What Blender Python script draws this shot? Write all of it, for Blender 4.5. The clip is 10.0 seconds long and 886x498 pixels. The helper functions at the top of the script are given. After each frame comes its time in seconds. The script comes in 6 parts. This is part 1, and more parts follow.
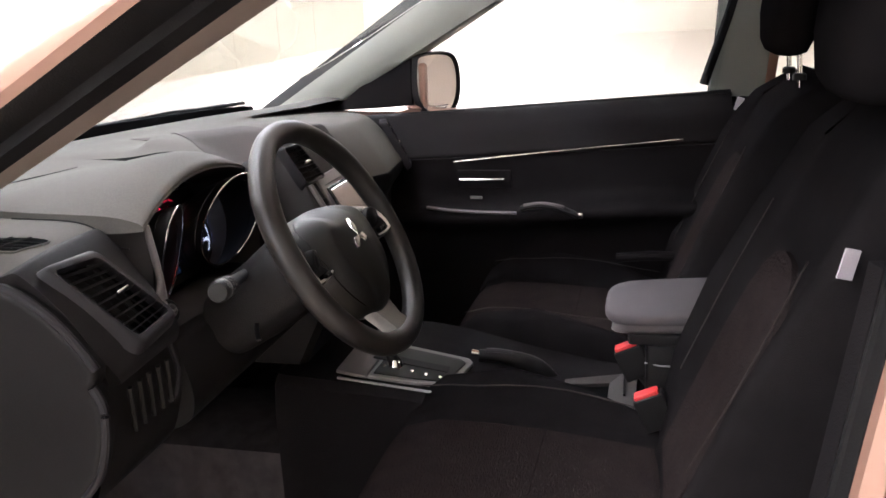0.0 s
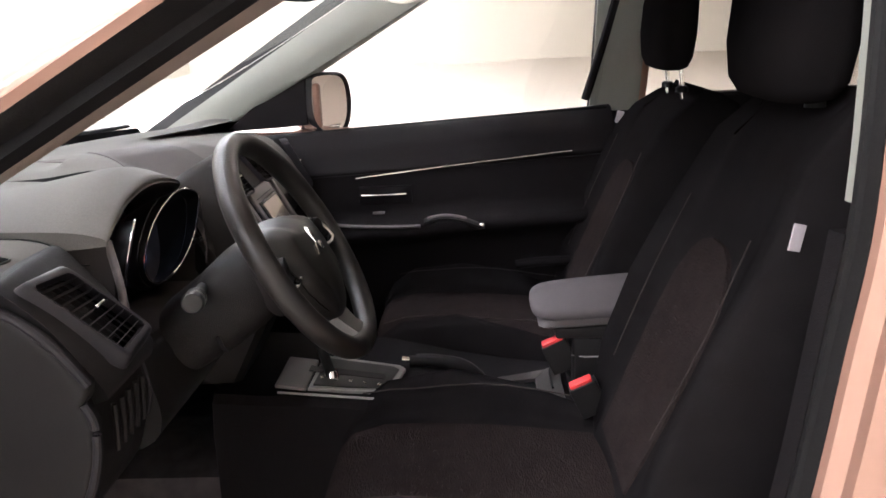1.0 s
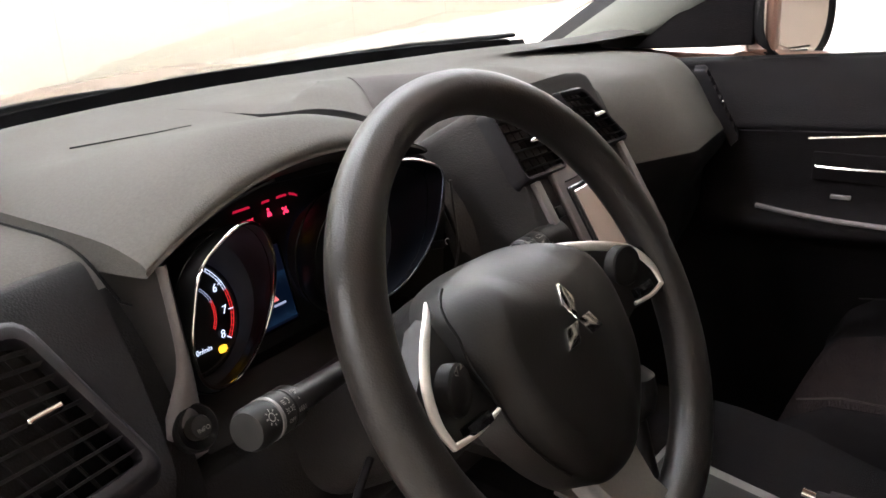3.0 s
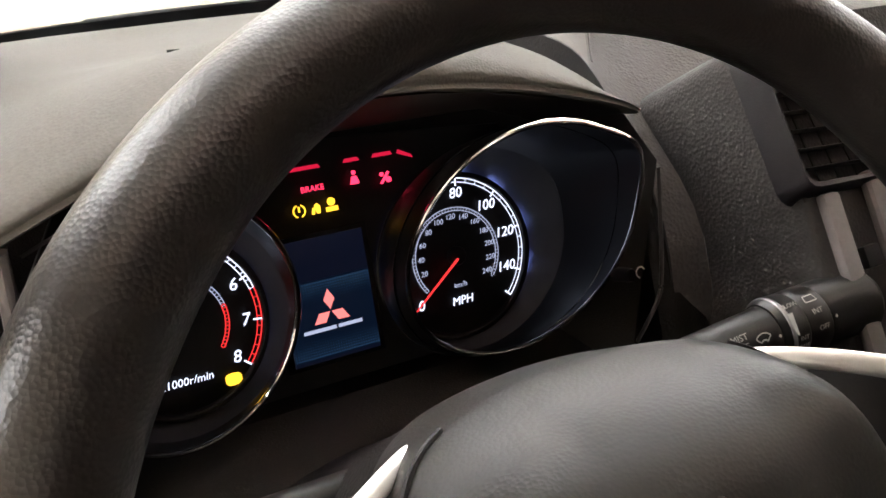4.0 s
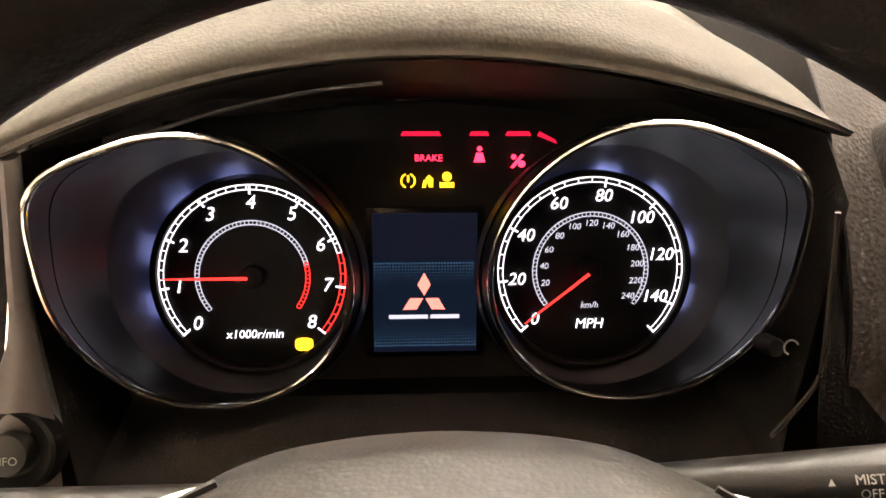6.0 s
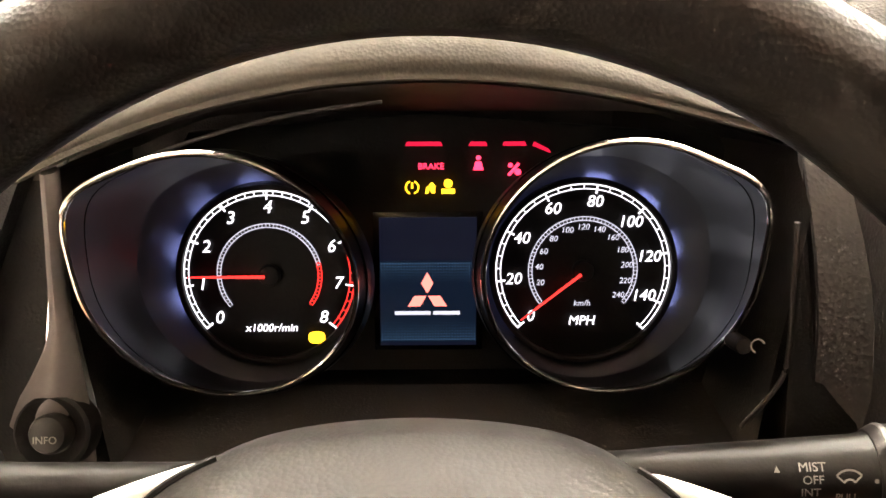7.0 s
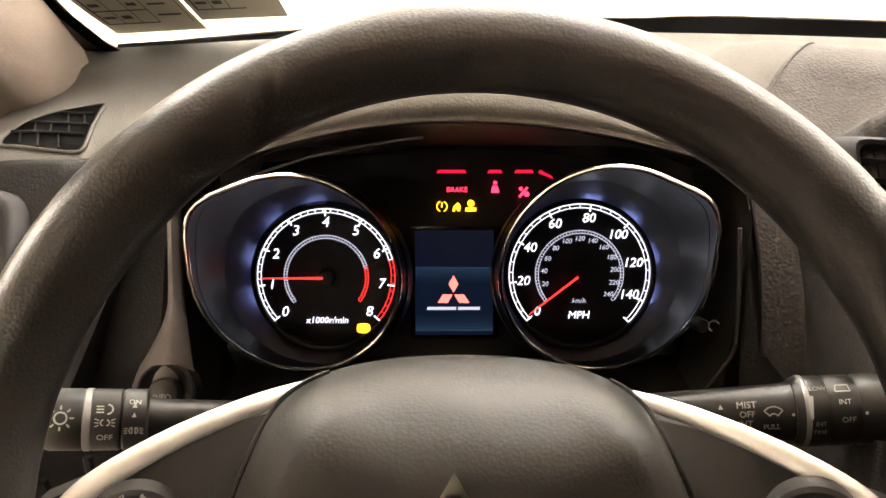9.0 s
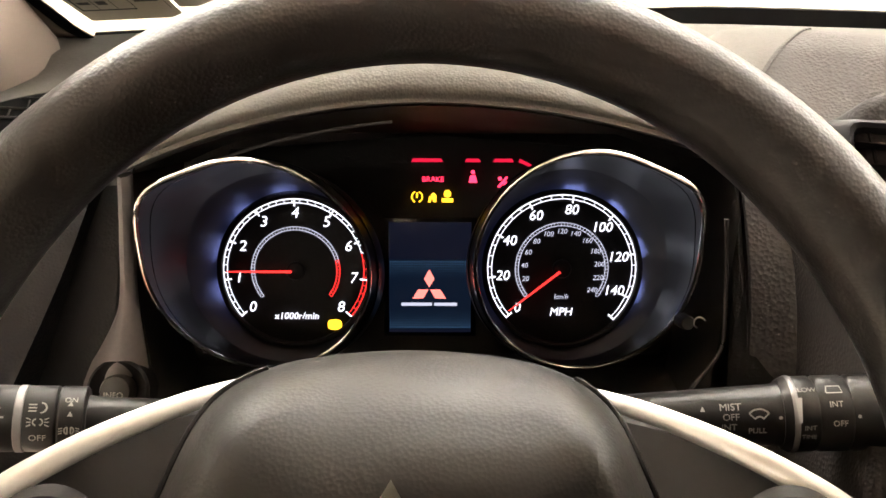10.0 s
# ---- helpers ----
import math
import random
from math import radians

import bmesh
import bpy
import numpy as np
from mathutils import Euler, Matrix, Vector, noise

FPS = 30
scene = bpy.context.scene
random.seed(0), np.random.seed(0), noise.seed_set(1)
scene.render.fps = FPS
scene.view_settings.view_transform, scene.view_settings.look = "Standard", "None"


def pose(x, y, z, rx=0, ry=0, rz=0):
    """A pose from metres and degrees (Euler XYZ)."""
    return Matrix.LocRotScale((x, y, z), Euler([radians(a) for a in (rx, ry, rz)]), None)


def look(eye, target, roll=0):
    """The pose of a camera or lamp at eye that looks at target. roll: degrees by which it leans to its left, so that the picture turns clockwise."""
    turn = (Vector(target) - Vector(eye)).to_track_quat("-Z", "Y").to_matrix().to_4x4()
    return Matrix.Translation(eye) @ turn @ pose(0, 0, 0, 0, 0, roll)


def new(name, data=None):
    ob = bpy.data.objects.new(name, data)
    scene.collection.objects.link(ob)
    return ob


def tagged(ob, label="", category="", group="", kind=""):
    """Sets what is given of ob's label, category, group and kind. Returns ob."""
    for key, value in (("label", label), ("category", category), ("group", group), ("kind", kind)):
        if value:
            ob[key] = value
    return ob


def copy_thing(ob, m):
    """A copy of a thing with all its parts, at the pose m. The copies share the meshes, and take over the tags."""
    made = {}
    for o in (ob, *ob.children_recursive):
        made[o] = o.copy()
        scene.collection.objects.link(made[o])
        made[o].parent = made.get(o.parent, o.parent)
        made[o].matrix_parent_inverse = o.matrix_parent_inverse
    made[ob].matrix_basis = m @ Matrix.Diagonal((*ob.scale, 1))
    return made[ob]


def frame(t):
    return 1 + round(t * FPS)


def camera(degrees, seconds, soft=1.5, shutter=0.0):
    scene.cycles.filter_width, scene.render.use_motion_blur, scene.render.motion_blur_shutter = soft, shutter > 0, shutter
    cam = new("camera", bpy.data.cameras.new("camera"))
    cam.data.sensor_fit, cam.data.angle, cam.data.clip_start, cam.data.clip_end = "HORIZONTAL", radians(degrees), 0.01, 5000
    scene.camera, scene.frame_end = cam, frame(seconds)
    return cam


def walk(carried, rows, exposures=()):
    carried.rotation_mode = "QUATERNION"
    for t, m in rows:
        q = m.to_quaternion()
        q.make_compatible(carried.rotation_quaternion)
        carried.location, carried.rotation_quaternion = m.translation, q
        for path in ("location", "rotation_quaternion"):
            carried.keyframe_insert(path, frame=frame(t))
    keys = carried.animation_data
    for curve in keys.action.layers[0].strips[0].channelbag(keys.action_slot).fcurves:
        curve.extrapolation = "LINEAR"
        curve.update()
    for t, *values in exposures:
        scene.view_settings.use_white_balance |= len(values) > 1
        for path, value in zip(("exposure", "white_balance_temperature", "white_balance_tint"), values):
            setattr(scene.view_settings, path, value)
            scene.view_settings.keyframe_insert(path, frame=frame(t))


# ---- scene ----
cam = camera(55.00, 10.0, soft=1.6)
PATH = [
    (0, (-1.1000, -0.4846, 1.3721), (-0.1714, -0.2445, 1.0893), -2.91),
    (0.5, (-1.1481, -0.3639, 1.3607), (-0.1905, -0.2645, 1.0902), -2.73),
    (1, (-1.1808, -0.3183, 1.3571), (-0.2161, -0.2711, 1.0980), -2.60),
    (1.5, (-1.1070, -0.3414, 1.3537), (-0.1440, -0.2671, 1.0946), -2.67),
    (2, (-0.8939, -0.4337, 1.3409), (0.0336, -0.1761, 1.0702), -3.05),
    (2.2, (-0.812, -0.464, 1.351), (0.962, 0.257, 0.772), -3.2),
    (2.5, (-0.6977, -0.4389, 1.3405), (0.1324, 0.0245, 1.0304), -3.31),
    (2.7, (-0.6069, -0.3919, 1.3224), (0.1945, 0.1116, 0.9997), -3.55),
    (3.8, (-0.1944, -0.2075, 1.2367), (0.3242, 0.5715, 0.8843), -3.01),
    (4, (-0.1483, -0.1889, 1.2206), (0.2837, 0.6341, 0.8517), -2.67),
    (4.5, (-0.0602, -0.1688, 1.1939), (0.1316, 0.7309, 0.8018), -0.91),
    (4.8, (-0.028, -0.170, 1.185), (0.171, 1.667, 0.418), -0.5),
    (5, (-0.0249, -0.1680, 1.1976), (0.0611, 0.7480, 0.8059), -0.02),
    (5.2, (-0.005, -0.153, 1.197), (0.075, 1.692, 0.430), -0.4),
    (6.3, (-0.0194, -0.1592, 1.2067), (0.0446, 0.7587, 0.8152), 1.28),
    (6.5, (-0.0057, -0.1751, 1.2156), (0.0185, 0.7428, 0.8196), 0.32),
    (6.8, (-0.009, -0.182, 1.219), (0.049, 1.651, 0.421), 0.5),
    (7, (0.0000, -0.1845, 1.2199), (0.0176, 0.7324, 0.8210), 0.18),
    (7.5, (-0.0008, -0.2328, 1.2363), (0.0167, 0.6854, 0.8407), 0.46),
    (8, (-0.0253, -0.2859, 1.2527), (-0.0082, 0.6338, 0.8604), 0.40),
    (8.5, (-0.0196, -0.3003, 1.2601), (-0.0064, 0.6270, 0.8860), 0.27),
    (9, (-0.0149, -0.2944, 1.2442), (-0.0023, 0.6399, 0.8879), 0.20),
    (9.5, (-0.0121, -0.2802, 1.2313), (-0.0070, 0.6537, 0.8739), 0.08),
    (10, (0.0054, -0.2707, 1.2292), (0.0107, 0.6642, 0.8745), 0.29),
]
walk(cam, [(t, look(eye, target, roll)) for t, eye, target, roll in PATH],
     exposures=[(0.0, 0.5, 5400, 15), (2.7, 0.6, 5500, 13), (3.8, 0.85, 5700, 11), (4.5, 1.45, 6100, 11), (6.5, 1.80, 7200, 14), (7.5, 1.96, 6700, 11), (8.0, 2.06, 6800, 11), (8.5, 1.80, 6900, 11), (9.0, 1.58, 6650, 11), (10.0, 1.52, 6500, 11)])

world = bpy.data.worlds.new("world")
scene.world = world
world.use_nodes = True
world.node_tree.nodes["Background"].inputs["Color"].default_value = (1.0, 0.93, 0.84, 1)
world.node_tree.nodes["Background"].inputs["Strength"].default_value = 0.3
LAMP = 11.5  # radiance of the hall's ceiling light panels


# ---------------------------------------------------------------- materials
def shader(name, base, rough=0.6, metal=0.0, spec=0.5, coat=0.0):
    m = bpy.data.materials.new(name)
    m.use_nodes = True
    b = m.node_tree.nodes["Principled BSDF"]
    b.inputs["Base Color"].default_value = (*base, 1)
    b.inputs["Roughness"].default_value = rough
    b.inputs["Metallic"].default_value = metal
    b.inputs["Specular IOR Level"].default_value = spec
    b.inputs["Coat Weight"].default_value = coat
    return m, m.node_tree, b


def surfaced(name, base, rough=0.6, metal=0.0, spec=0.5, coat=0.0, grain=0.0, size=900.0, cells=False,
             vary=0.25, patch=9.0, wear=0.12, aspect=(1, 1, 1)):
    """Base colour varied at two scales, uneven gloss, and a fine relief of cells or noise (size: per metre)."""
    m, t, b = shader(name, base, rough, metal, spec, coat)
    n, l = t.nodes, t.links
    co = n.new("ShaderNodeTexCoord")
    big = n.new("ShaderNodeTexNoise")
    big.inputs["Scale"].default_value, big.inputs["Detail"].default_value = patch, 4
    fine = n.new("ShaderNodeTexNoise")
    fine.inputs["Scale"].default_value, fine.inputs["Detail"].default_value = patch * 45, 2
    l.new(co.outputs["Object"], big.inputs["Vector"])
    l.new(co.outputs["Object"], fine.inputs["Vector"])
    add = n.new("ShaderNodeMath")
    add.operation = "ADD"
    l.new(big.outputs["Fac"], add.inputs[0])
    l.new(fine.outputs["Fac"], add.inputs[1])
    col = n.new("ShaderNodeMapRange")
    col.inputs[1].default_value, col.inputs[2].default_value = 0.6, 1.4
    col.inputs[3].default_value, col.inputs[4].default_value = 1 - vary, 1 + vary
    l.new(add.outputs[0], col.inputs[0])
    mul = n.new("ShaderNodeVectorMath")
    mul.operation = "SCALE"
    mul.inputs[0].default_value = base
    l.new(col.outputs[0], mul.inputs["Scale"])
    l.new(mul.outputs["Vector"], b.inputs["Base Color"])
    rg = n.new("ShaderNodeMapRange")
    rg.inputs[1].default_value, rg.inputs[2].default_value = 0.3, 0.7
    rg.inputs[3].default_value, rg.inputs[4].default_value = max(0.03, rough - wear), min(1, rough + wear)
    l.new(big.outputs["Fac"], rg.inputs[0])
    l.new(rg.outputs[0], b.inputs["Roughness"])
    if grain:
        mp = n.new("ShaderNodeMapping")
        mp.inputs["Scale"].default_value = aspect
        l.new(co.outputs["Object"], mp.inputs["Vector"])
        tex = n.new("ShaderNodeTexVoronoi" if cells else "ShaderNodeTexNoise")
        tex.inputs["Scale"].default_value = size
        l.new(mp.outputs["Vector"], tex.inputs["Vector"])
        bump = n.new("ShaderNodeBump")
        bump.inputs["Strength"].default_value = min(1.0, grain)
        bump.inputs["Distance"].default_value = 0.6 / size
        l.new(tex.outputs["Distance" if cells else "Fac"], bump.inputs["Height"])
        l.new(bump.outputs["Normal"], b.inputs["Normal"])
    return m


def glowing(name, base, strength):
    m, t, b = shader(name, (0.004, 0.004, 0.004), 0.3, spec=0.12)
    b.inputs["Emission Color"].default_value = (*base, 1)
    b.inputs["Emission Strength"].default_value = strength
    return m


def clear(name, tint=(1, 1, 1), rough=0.0):
    m, t, b = shader(name, tint, rough)
    b.inputs["Transmission Weight"].default_value = 1
    b.inputs["IOR"].default_value = 1.45
    return m


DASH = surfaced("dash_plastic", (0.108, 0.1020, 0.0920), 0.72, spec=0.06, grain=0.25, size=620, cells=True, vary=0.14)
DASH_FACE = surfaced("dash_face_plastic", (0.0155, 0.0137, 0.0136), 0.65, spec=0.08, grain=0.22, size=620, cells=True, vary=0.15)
# Dash plastic darkened in colour, for the shade on the tilted cheek.
CHEEK = surfaced("cheek_plastic_shaded", (0.060, 0.0530, 0.0490), 0.7, spec=0.12, grain=0.4, size=420, cells=True, vary=0.12)
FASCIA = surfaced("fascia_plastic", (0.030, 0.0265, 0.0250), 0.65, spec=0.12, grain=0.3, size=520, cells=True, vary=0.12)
# Also carries the shade of the dash face below the crease in its colour.
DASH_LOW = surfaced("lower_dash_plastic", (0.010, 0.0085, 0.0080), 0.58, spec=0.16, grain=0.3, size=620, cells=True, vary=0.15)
POD = surfaced("vent_bezel_plastic", (0.015, 0.0131, 0.0146), 0.5, spec=0.20, grain=0.15, size=900, vary=0.12)
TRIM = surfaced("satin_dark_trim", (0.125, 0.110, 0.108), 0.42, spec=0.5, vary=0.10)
THROAT = surfaced("throat_plastic", (0.034, 0.029, 0.027), 0.6, spec=0.3, grain=0.3, size=700, vary=0.15)
BLACK = surfaced("black_plastic", (0.012, 0.0106, 0.0104), 0.5, spec=0.14, grain=0.15, size=700, vary=0.2)
FRIT = surfaced("glass_border_black", (0.0045, 0.0042, 0.0042), 0.9, spec=0.05, vary=0.3)
# Near-black colour that stands in for the shade inside openings.
VOID = surfaced("recess_shade", (0.003, 0.003, 0.003), 0.97, spec=0.03, vary=0.3)
PIANO = surfaced("gloss_black", (0.006, 0.006, 0.006), 0.14, spec=0.6, vary=0.2, wear=0.05)
WHEELSKIN = surfaced("wheel_leather", (0.0125, 0.0100, 0.0086), 0.40, spec=0.40, grain=0.16, size=750, cells=True, vary=0.12, patch=14)
SPOKE = surfaced("spoke_plastic", (0.017, 0.0148, 0.0130), 0.45, spec=0.35, grain=0.12, size=700, vary=0.08)
STALK = surfaced("stalk_plastic", (0.0095, 0.0082, 0.0074), 0.45, spec=0.3, grain=0.1, size=900, vary=0.1)
PAD = surfaced("airbag_cover", (0.0112, 0.0097, 0.0084), 0.42, spec=0.26, grain=0.11, size=680, cells=True, vary=0.07)
CHROME = surfaced("chrome", (0.75, 0.73, 0.70), 0.12, metal=1.0, vary=0.06, wear=0.05)
SILVER = surfaced("satin_silver", (0.75, 0.725, 0.68), 0.36, metal=0.6, vary=0.05, wear=0.06)
GREYLEG = surfaced("grey_spoke_paint", (0.21, 0.203, 0.198), 0.42, metal=0.5, vary=0.08)
FABRIC = surfaced("black_knit_fabric", (0.0098, 0.0086, 0.0088), 0.95, spec=0.0, grain=0.8, size=850, vary=0.3, patch=20)
INSERT = surfaced("seat_insert_fabric", (0.0190, 0.0142, 0.0136), 0.95, spec=0.0, grain=0.55, size=210, cells=True, vary=0.30, patch=30, aspect=(0.6, 1.9, 1.0))
ARMFAB = surfaced("grey_armrest_fabric", (0.078, 0.068, 0.070), 0.85, spec=0.12, grain=0.6, size=1100, vary=0.12, patch=25)
CONSOLE = surfaced("console_plastic", (0.0105, 0.0090, 0.0094), 0.75, spec=0.04, grain=0.4, size=600, cells=True, vary=0.2)
CARPET = surfaced("black_carpet", (0.075, 0.0650, 0.0655), 0.97, spec=0.0, grain=1.0, size=500, vary=0.4, patch=30)
HEADLINER = surfaced("grey_headliner_trim", (0.23, 0.23, 0.20), 0.8, spec=0.25, grain=0.3, size=700, vary=0.06)
BEIGE = surfaced("beige_pillar_trim", (0.25, 0.198, 0.165), 0.75, spec=0.25, grain=0.35, size=800, vary=0.06)
RUBBER = surfaced("door_seal_rubber", (0.0085, 0.0075, 0.0075), 0.66, spec=0.16, grain=0.3, size=500, vary=0.25)
COPPER = surfaced("copper_car_paint", (0.41, 0.235, 0.175), 0.30, metal=0.5, coat=0.9, vary=0.03, patch=2.0, wear=0.015)
DOORSKIN = surfaced("door_panel_plastic", (0.0078, 0.0064, 0.0066), 0.68, spec=0.05, grain=0.5, size=600, cells=True, vary=0.15)
DOORTOP = surfaced("door_top_plastic", (0.0082, 0.0066, 0.0068), 0.70, spec=0.06, grain=0.5, size=600, cells=True, vary=0.15)
REDPLASTIC = surfaced("red_buckle_plastic", (0.62, 0.03, 0.03), 0.35, vary=0.08)
TAGCLOTH = surfaced("grey_label_cloth", (0.42, 0.38, 0.40), 0.85, spec=0.2, grain=0.5, size=1500, vary=0.08)
CEMENT = surfaced("hall_floor", (0.62, 0.56, 0.49), 0.5, vary=0.06, patch=0.7)
WALLPAINT = surfaced("hall_wall_paint", (0.82, 0.77, 0.68), 0.8, spec=0.2, vary=0.03, patch=0.5)
CREAM = surfaced("cream_wall_paint", (0.58, 0.54, 0.445), 0.85, spec=0.1, vary=0.05, patch=0.6)
CEILPAINT = surfaced("hall_ceiling_paint", (0.80, 0.77, 0.72), 0.85, spec=0.2, vary=0.03, patch=0.5)
PAPER = surfaced("sticker_paper", (0.46, 0.42, 0.34), 0.8, spec=0.2, vary=0.08, patch=30)
INK = surfaced("printed_ink", (0.05, 0.045, 0.04), 0.8, vary=0.1)
STITCH = surfaced("brown_stitching", (0.017, 0.0115, 0.0095), 0.9, vary=0.3)
PRINT = surfaced("white_print", (0.27, 0.26, 0.245), 0.7, vary=0.05)
MIRROR = surfaced("mirror_glass", (0.86, 0.80, 0.78), 0.03, metal=1.0, vary=0.02, wear=0.02)
GLASS = clear("window_glass", (0.985, 0.99, 0.985))
PANEL = glowing("light_panel", (1.0, 0.93, 0.82), LAMP)
SCREEN = surfaced("radio_screen", (0.50, 0.41, 0.385), 0.10, metal=0.75, spec=0.9, coat=1.0, vary=0.05, wear=0.02)
LCD = glowing("display_blue", (0.0024, 0.0032, 0.0078), 0.7)
LCD_LOW = glowing("display_blue_bright", (0.0018, 0.0042, 0.0100), 0.7)
WHITE_LIT = glowing("lit_white", (0.86, 0.88, 1.0), 0.95)
DIM_LIT = glowing("lit_white_dim", (0.55, 0.56, 0.70), 0.5)
RED_LIT = glowing("lit_red", (1.0, 0.035, 0.03), 0.8)
LAMP_RED = glowing("lamp_red", (1.0, 0.03, 0.08), 1.5)
LAMP_AMBER = glowing("lamp_amber", (1.0, 0.50, 0.02), 1.2)
LOGO_RED = glowing("logo_red", (1.0, 0.22, 0.18), 0.75)


# ---------------------------------------------------------------- building
def thing(name, at, label, category, group="", kind=""):
    ob = new(name)
    ob.empty_display_size = 0.05
    ob.matrix_basis = Matrix.Translation(at)
    return tagged(ob, label, category, group, kind)


def finish(name, me, material, angle=35):
    me.materials.append(material)
    me.shade_smooth()
    me.set_sharp_from_angle(angle=radians(angle))
    return me


def part(name, bm, material, parent, label="", angle=35):
    """One mesh, modelled in place, under a thing or a part."""
    me = bpy.data.meshes.new(name)
    bmesh.ops.recalc_face_normals(bm, faces=bm.faces[:])
    bm.to_mesh(me)
    bm.free()
    ob = new(name, finish(name, me, material, angle))
    if parent:
        ob.parent = parent
        if parent.type == "EMPTY":
            ob.matrix_parent_inverse = parent.matrix_basis.inverted()
    if label:
        ob["label"] = label
    return ob


def solo(name, bm, material, label, category, group="", kind="", angle=35):
    return tagged(part(name, bm, material, None, "", angle), label, category, group, kind)


def smooth(points, n, closed=False):
    """A Catmull-Rom curve through the points, n steps a span."""
    p = np.array(points, float)
    k = len(p)
    out = []
    for i in range(k if closed else k - 1):
        if closed:
            a, b, c, d = p[i - 1], p[i], p[(i + 1) % k], p[(i + 2) % k]
        else:
            a, b, c, d = p[max(i - 1, 0)], p[i], p[i + 1], p[min(i + 2, k - 1)]
        for s in np.arange(n) / n:
            out.append(0.5 * (2 * b + (c - a) * s + (2 * a - 5 * b + 4 * c - d) * s**2 + (3 * b - a - 3 * c + d) * s**3))
    if not closed:
        out.append(p[-1])
    return np.array(out)


def loft(sections, around=True, cap=True, along=False):
    """A skin over sections of equally many points. around: each section is a loop; along: the last joins the first."""
    bm = bmesh.new()
    rows = [[bm.verts.new(p) for p in s] for s in sections]
    k = len(rows[0])
    for a, b in zip(rows, rows[1:] + ([rows[0]] if along else [])):
        for i in range(k if around else k - 1):
            j = (i + 1) % k
            try:
                bm.faces.new((a[i], a[j], b[j], b[i]))
            except ValueError:
                pass
    if cap and around and not along:
        for r in (rows[0], rows[-1]):
            try:
                bm.faces.new(r)
            except ValueError:
                pass
    return bm


def tube(path, radius, closed=False, k=10, flat=1.0, up=(0, 0, 1)):
    """A round or flattened bar along a path; radius may be a list."""
    p = np.array(path, float)
    n = len(p)
    rad = np.full(n, radius) if np.isscalar(radius) else np.array(radius)
    secs = []
    for i in range(n):
        a, b = (p[i - 1], p[(i + 1) % n]) if closed else (p[max(i - 1, 0)], p[min(i + 1, n - 1)])
        t = (b - a) / np.linalg.norm(b - a)
        s = np.cross(t, up)
        s = s / max(np.linalg.norm(s), 1e-9)
        u = np.cross(s, t)
        ang = np.linspace(0, 2 * np.pi, k, endpoint=False)
        secs.append([p[i] + rad[i] * (math.cos(q) * s + flat * math.sin(q) * u) for q in ang])
    return loft(secs, along=closed)


def frame_of(origin, right, up):
    x = Vector(right).normalized()
    z = x.cross(Vector(up)).normalized()
    y = z.cross(x)
    return Matrix.Translation(origin) @ Matrix((x, y, z)).transposed().to_4x4()


def slab(outline, m, depth, bevel=0.0, steps=2, bm=None):
    """A plate: the outline (x, y) at z = 0 of the frame m, its front at z = depth, with a rounded front edge."""
    own = bmesh.new()
    lo = [own.verts.new((x, y, 0)) for x, y in outline]
    f = own.faces.new(lo)
    top = bmesh.ops.extrude_face_region(own, geom=[f])
    vs = [v for v in top["geom"] if isinstance(v, bmesh.types.BMVert)]
    for v in vs:
        v.co.z += depth
    if bevel:
        es = [e for e in own.edges if e.verts[0] in vs and e.verts[1] in vs]
        bmesh.ops.bevel(own, geom=es, offset=bevel, segments=steps, profile=0.6, affect="EDGES")
    bmesh.ops.transform(own, matrix=m, verts=own.verts[:])
    return joined(bm, own)


def joined(bm, own):
    if bm is None:
        return own
    me = bpy.data.meshes.new("tmp")
    own.to_mesh(me)
    own.free()
    bm.from_mesh(me)
    bpy.data.meshes.remove(me)
    return bm


def rbox(lo, hi, bevel=0.005, steps=2, m=None, bm=None):
    own = bmesh.new()
    bmesh.ops.create_cube(own, size=1)
    for v in own.verts:
        v.co = [lo[i] + (v.co[i] + 0.5) * (hi[i] - lo[i]) for i in range(3)]
    if bevel:
        bmesh.ops.bevel(own, geom=own.edges[:], offset=bevel, segments=steps, profile=0.6, affect="EDGES")
    if m is not None:
        bmesh.ops.transform(own, matrix=m, verts=own.verts[:])
    return joined(bm, own)


def lathe(profile, m, k=32, bm=None):
    """Turned about the z axis of the frame m: profile of (radius, z)."""
    secs = [[Vector((r * math.cos(q), r * math.sin(q), z)) for q in np.linspace(0, 2 * np.pi, k, endpoint=False)] for r, z in profile]
    own = loft(secs)
    bmesh.ops.transform(own, matrix=m, verts=own.verts[:])
    return joined(bm, own)


def superloop(a, b, n=2.6, k=36, centre=(0, 0)):
    out = []
    for q in np.linspace(0, 2 * np.pi, k, endpoint=False):
        c, s = math.cos(q), math.sin(q)
        out.append((centre[0] + a * math.copysign(abs(c) ** (2 / n), c), centre[1] + b * math.copysign(abs(s) ** (2 / n), s)))
    return out


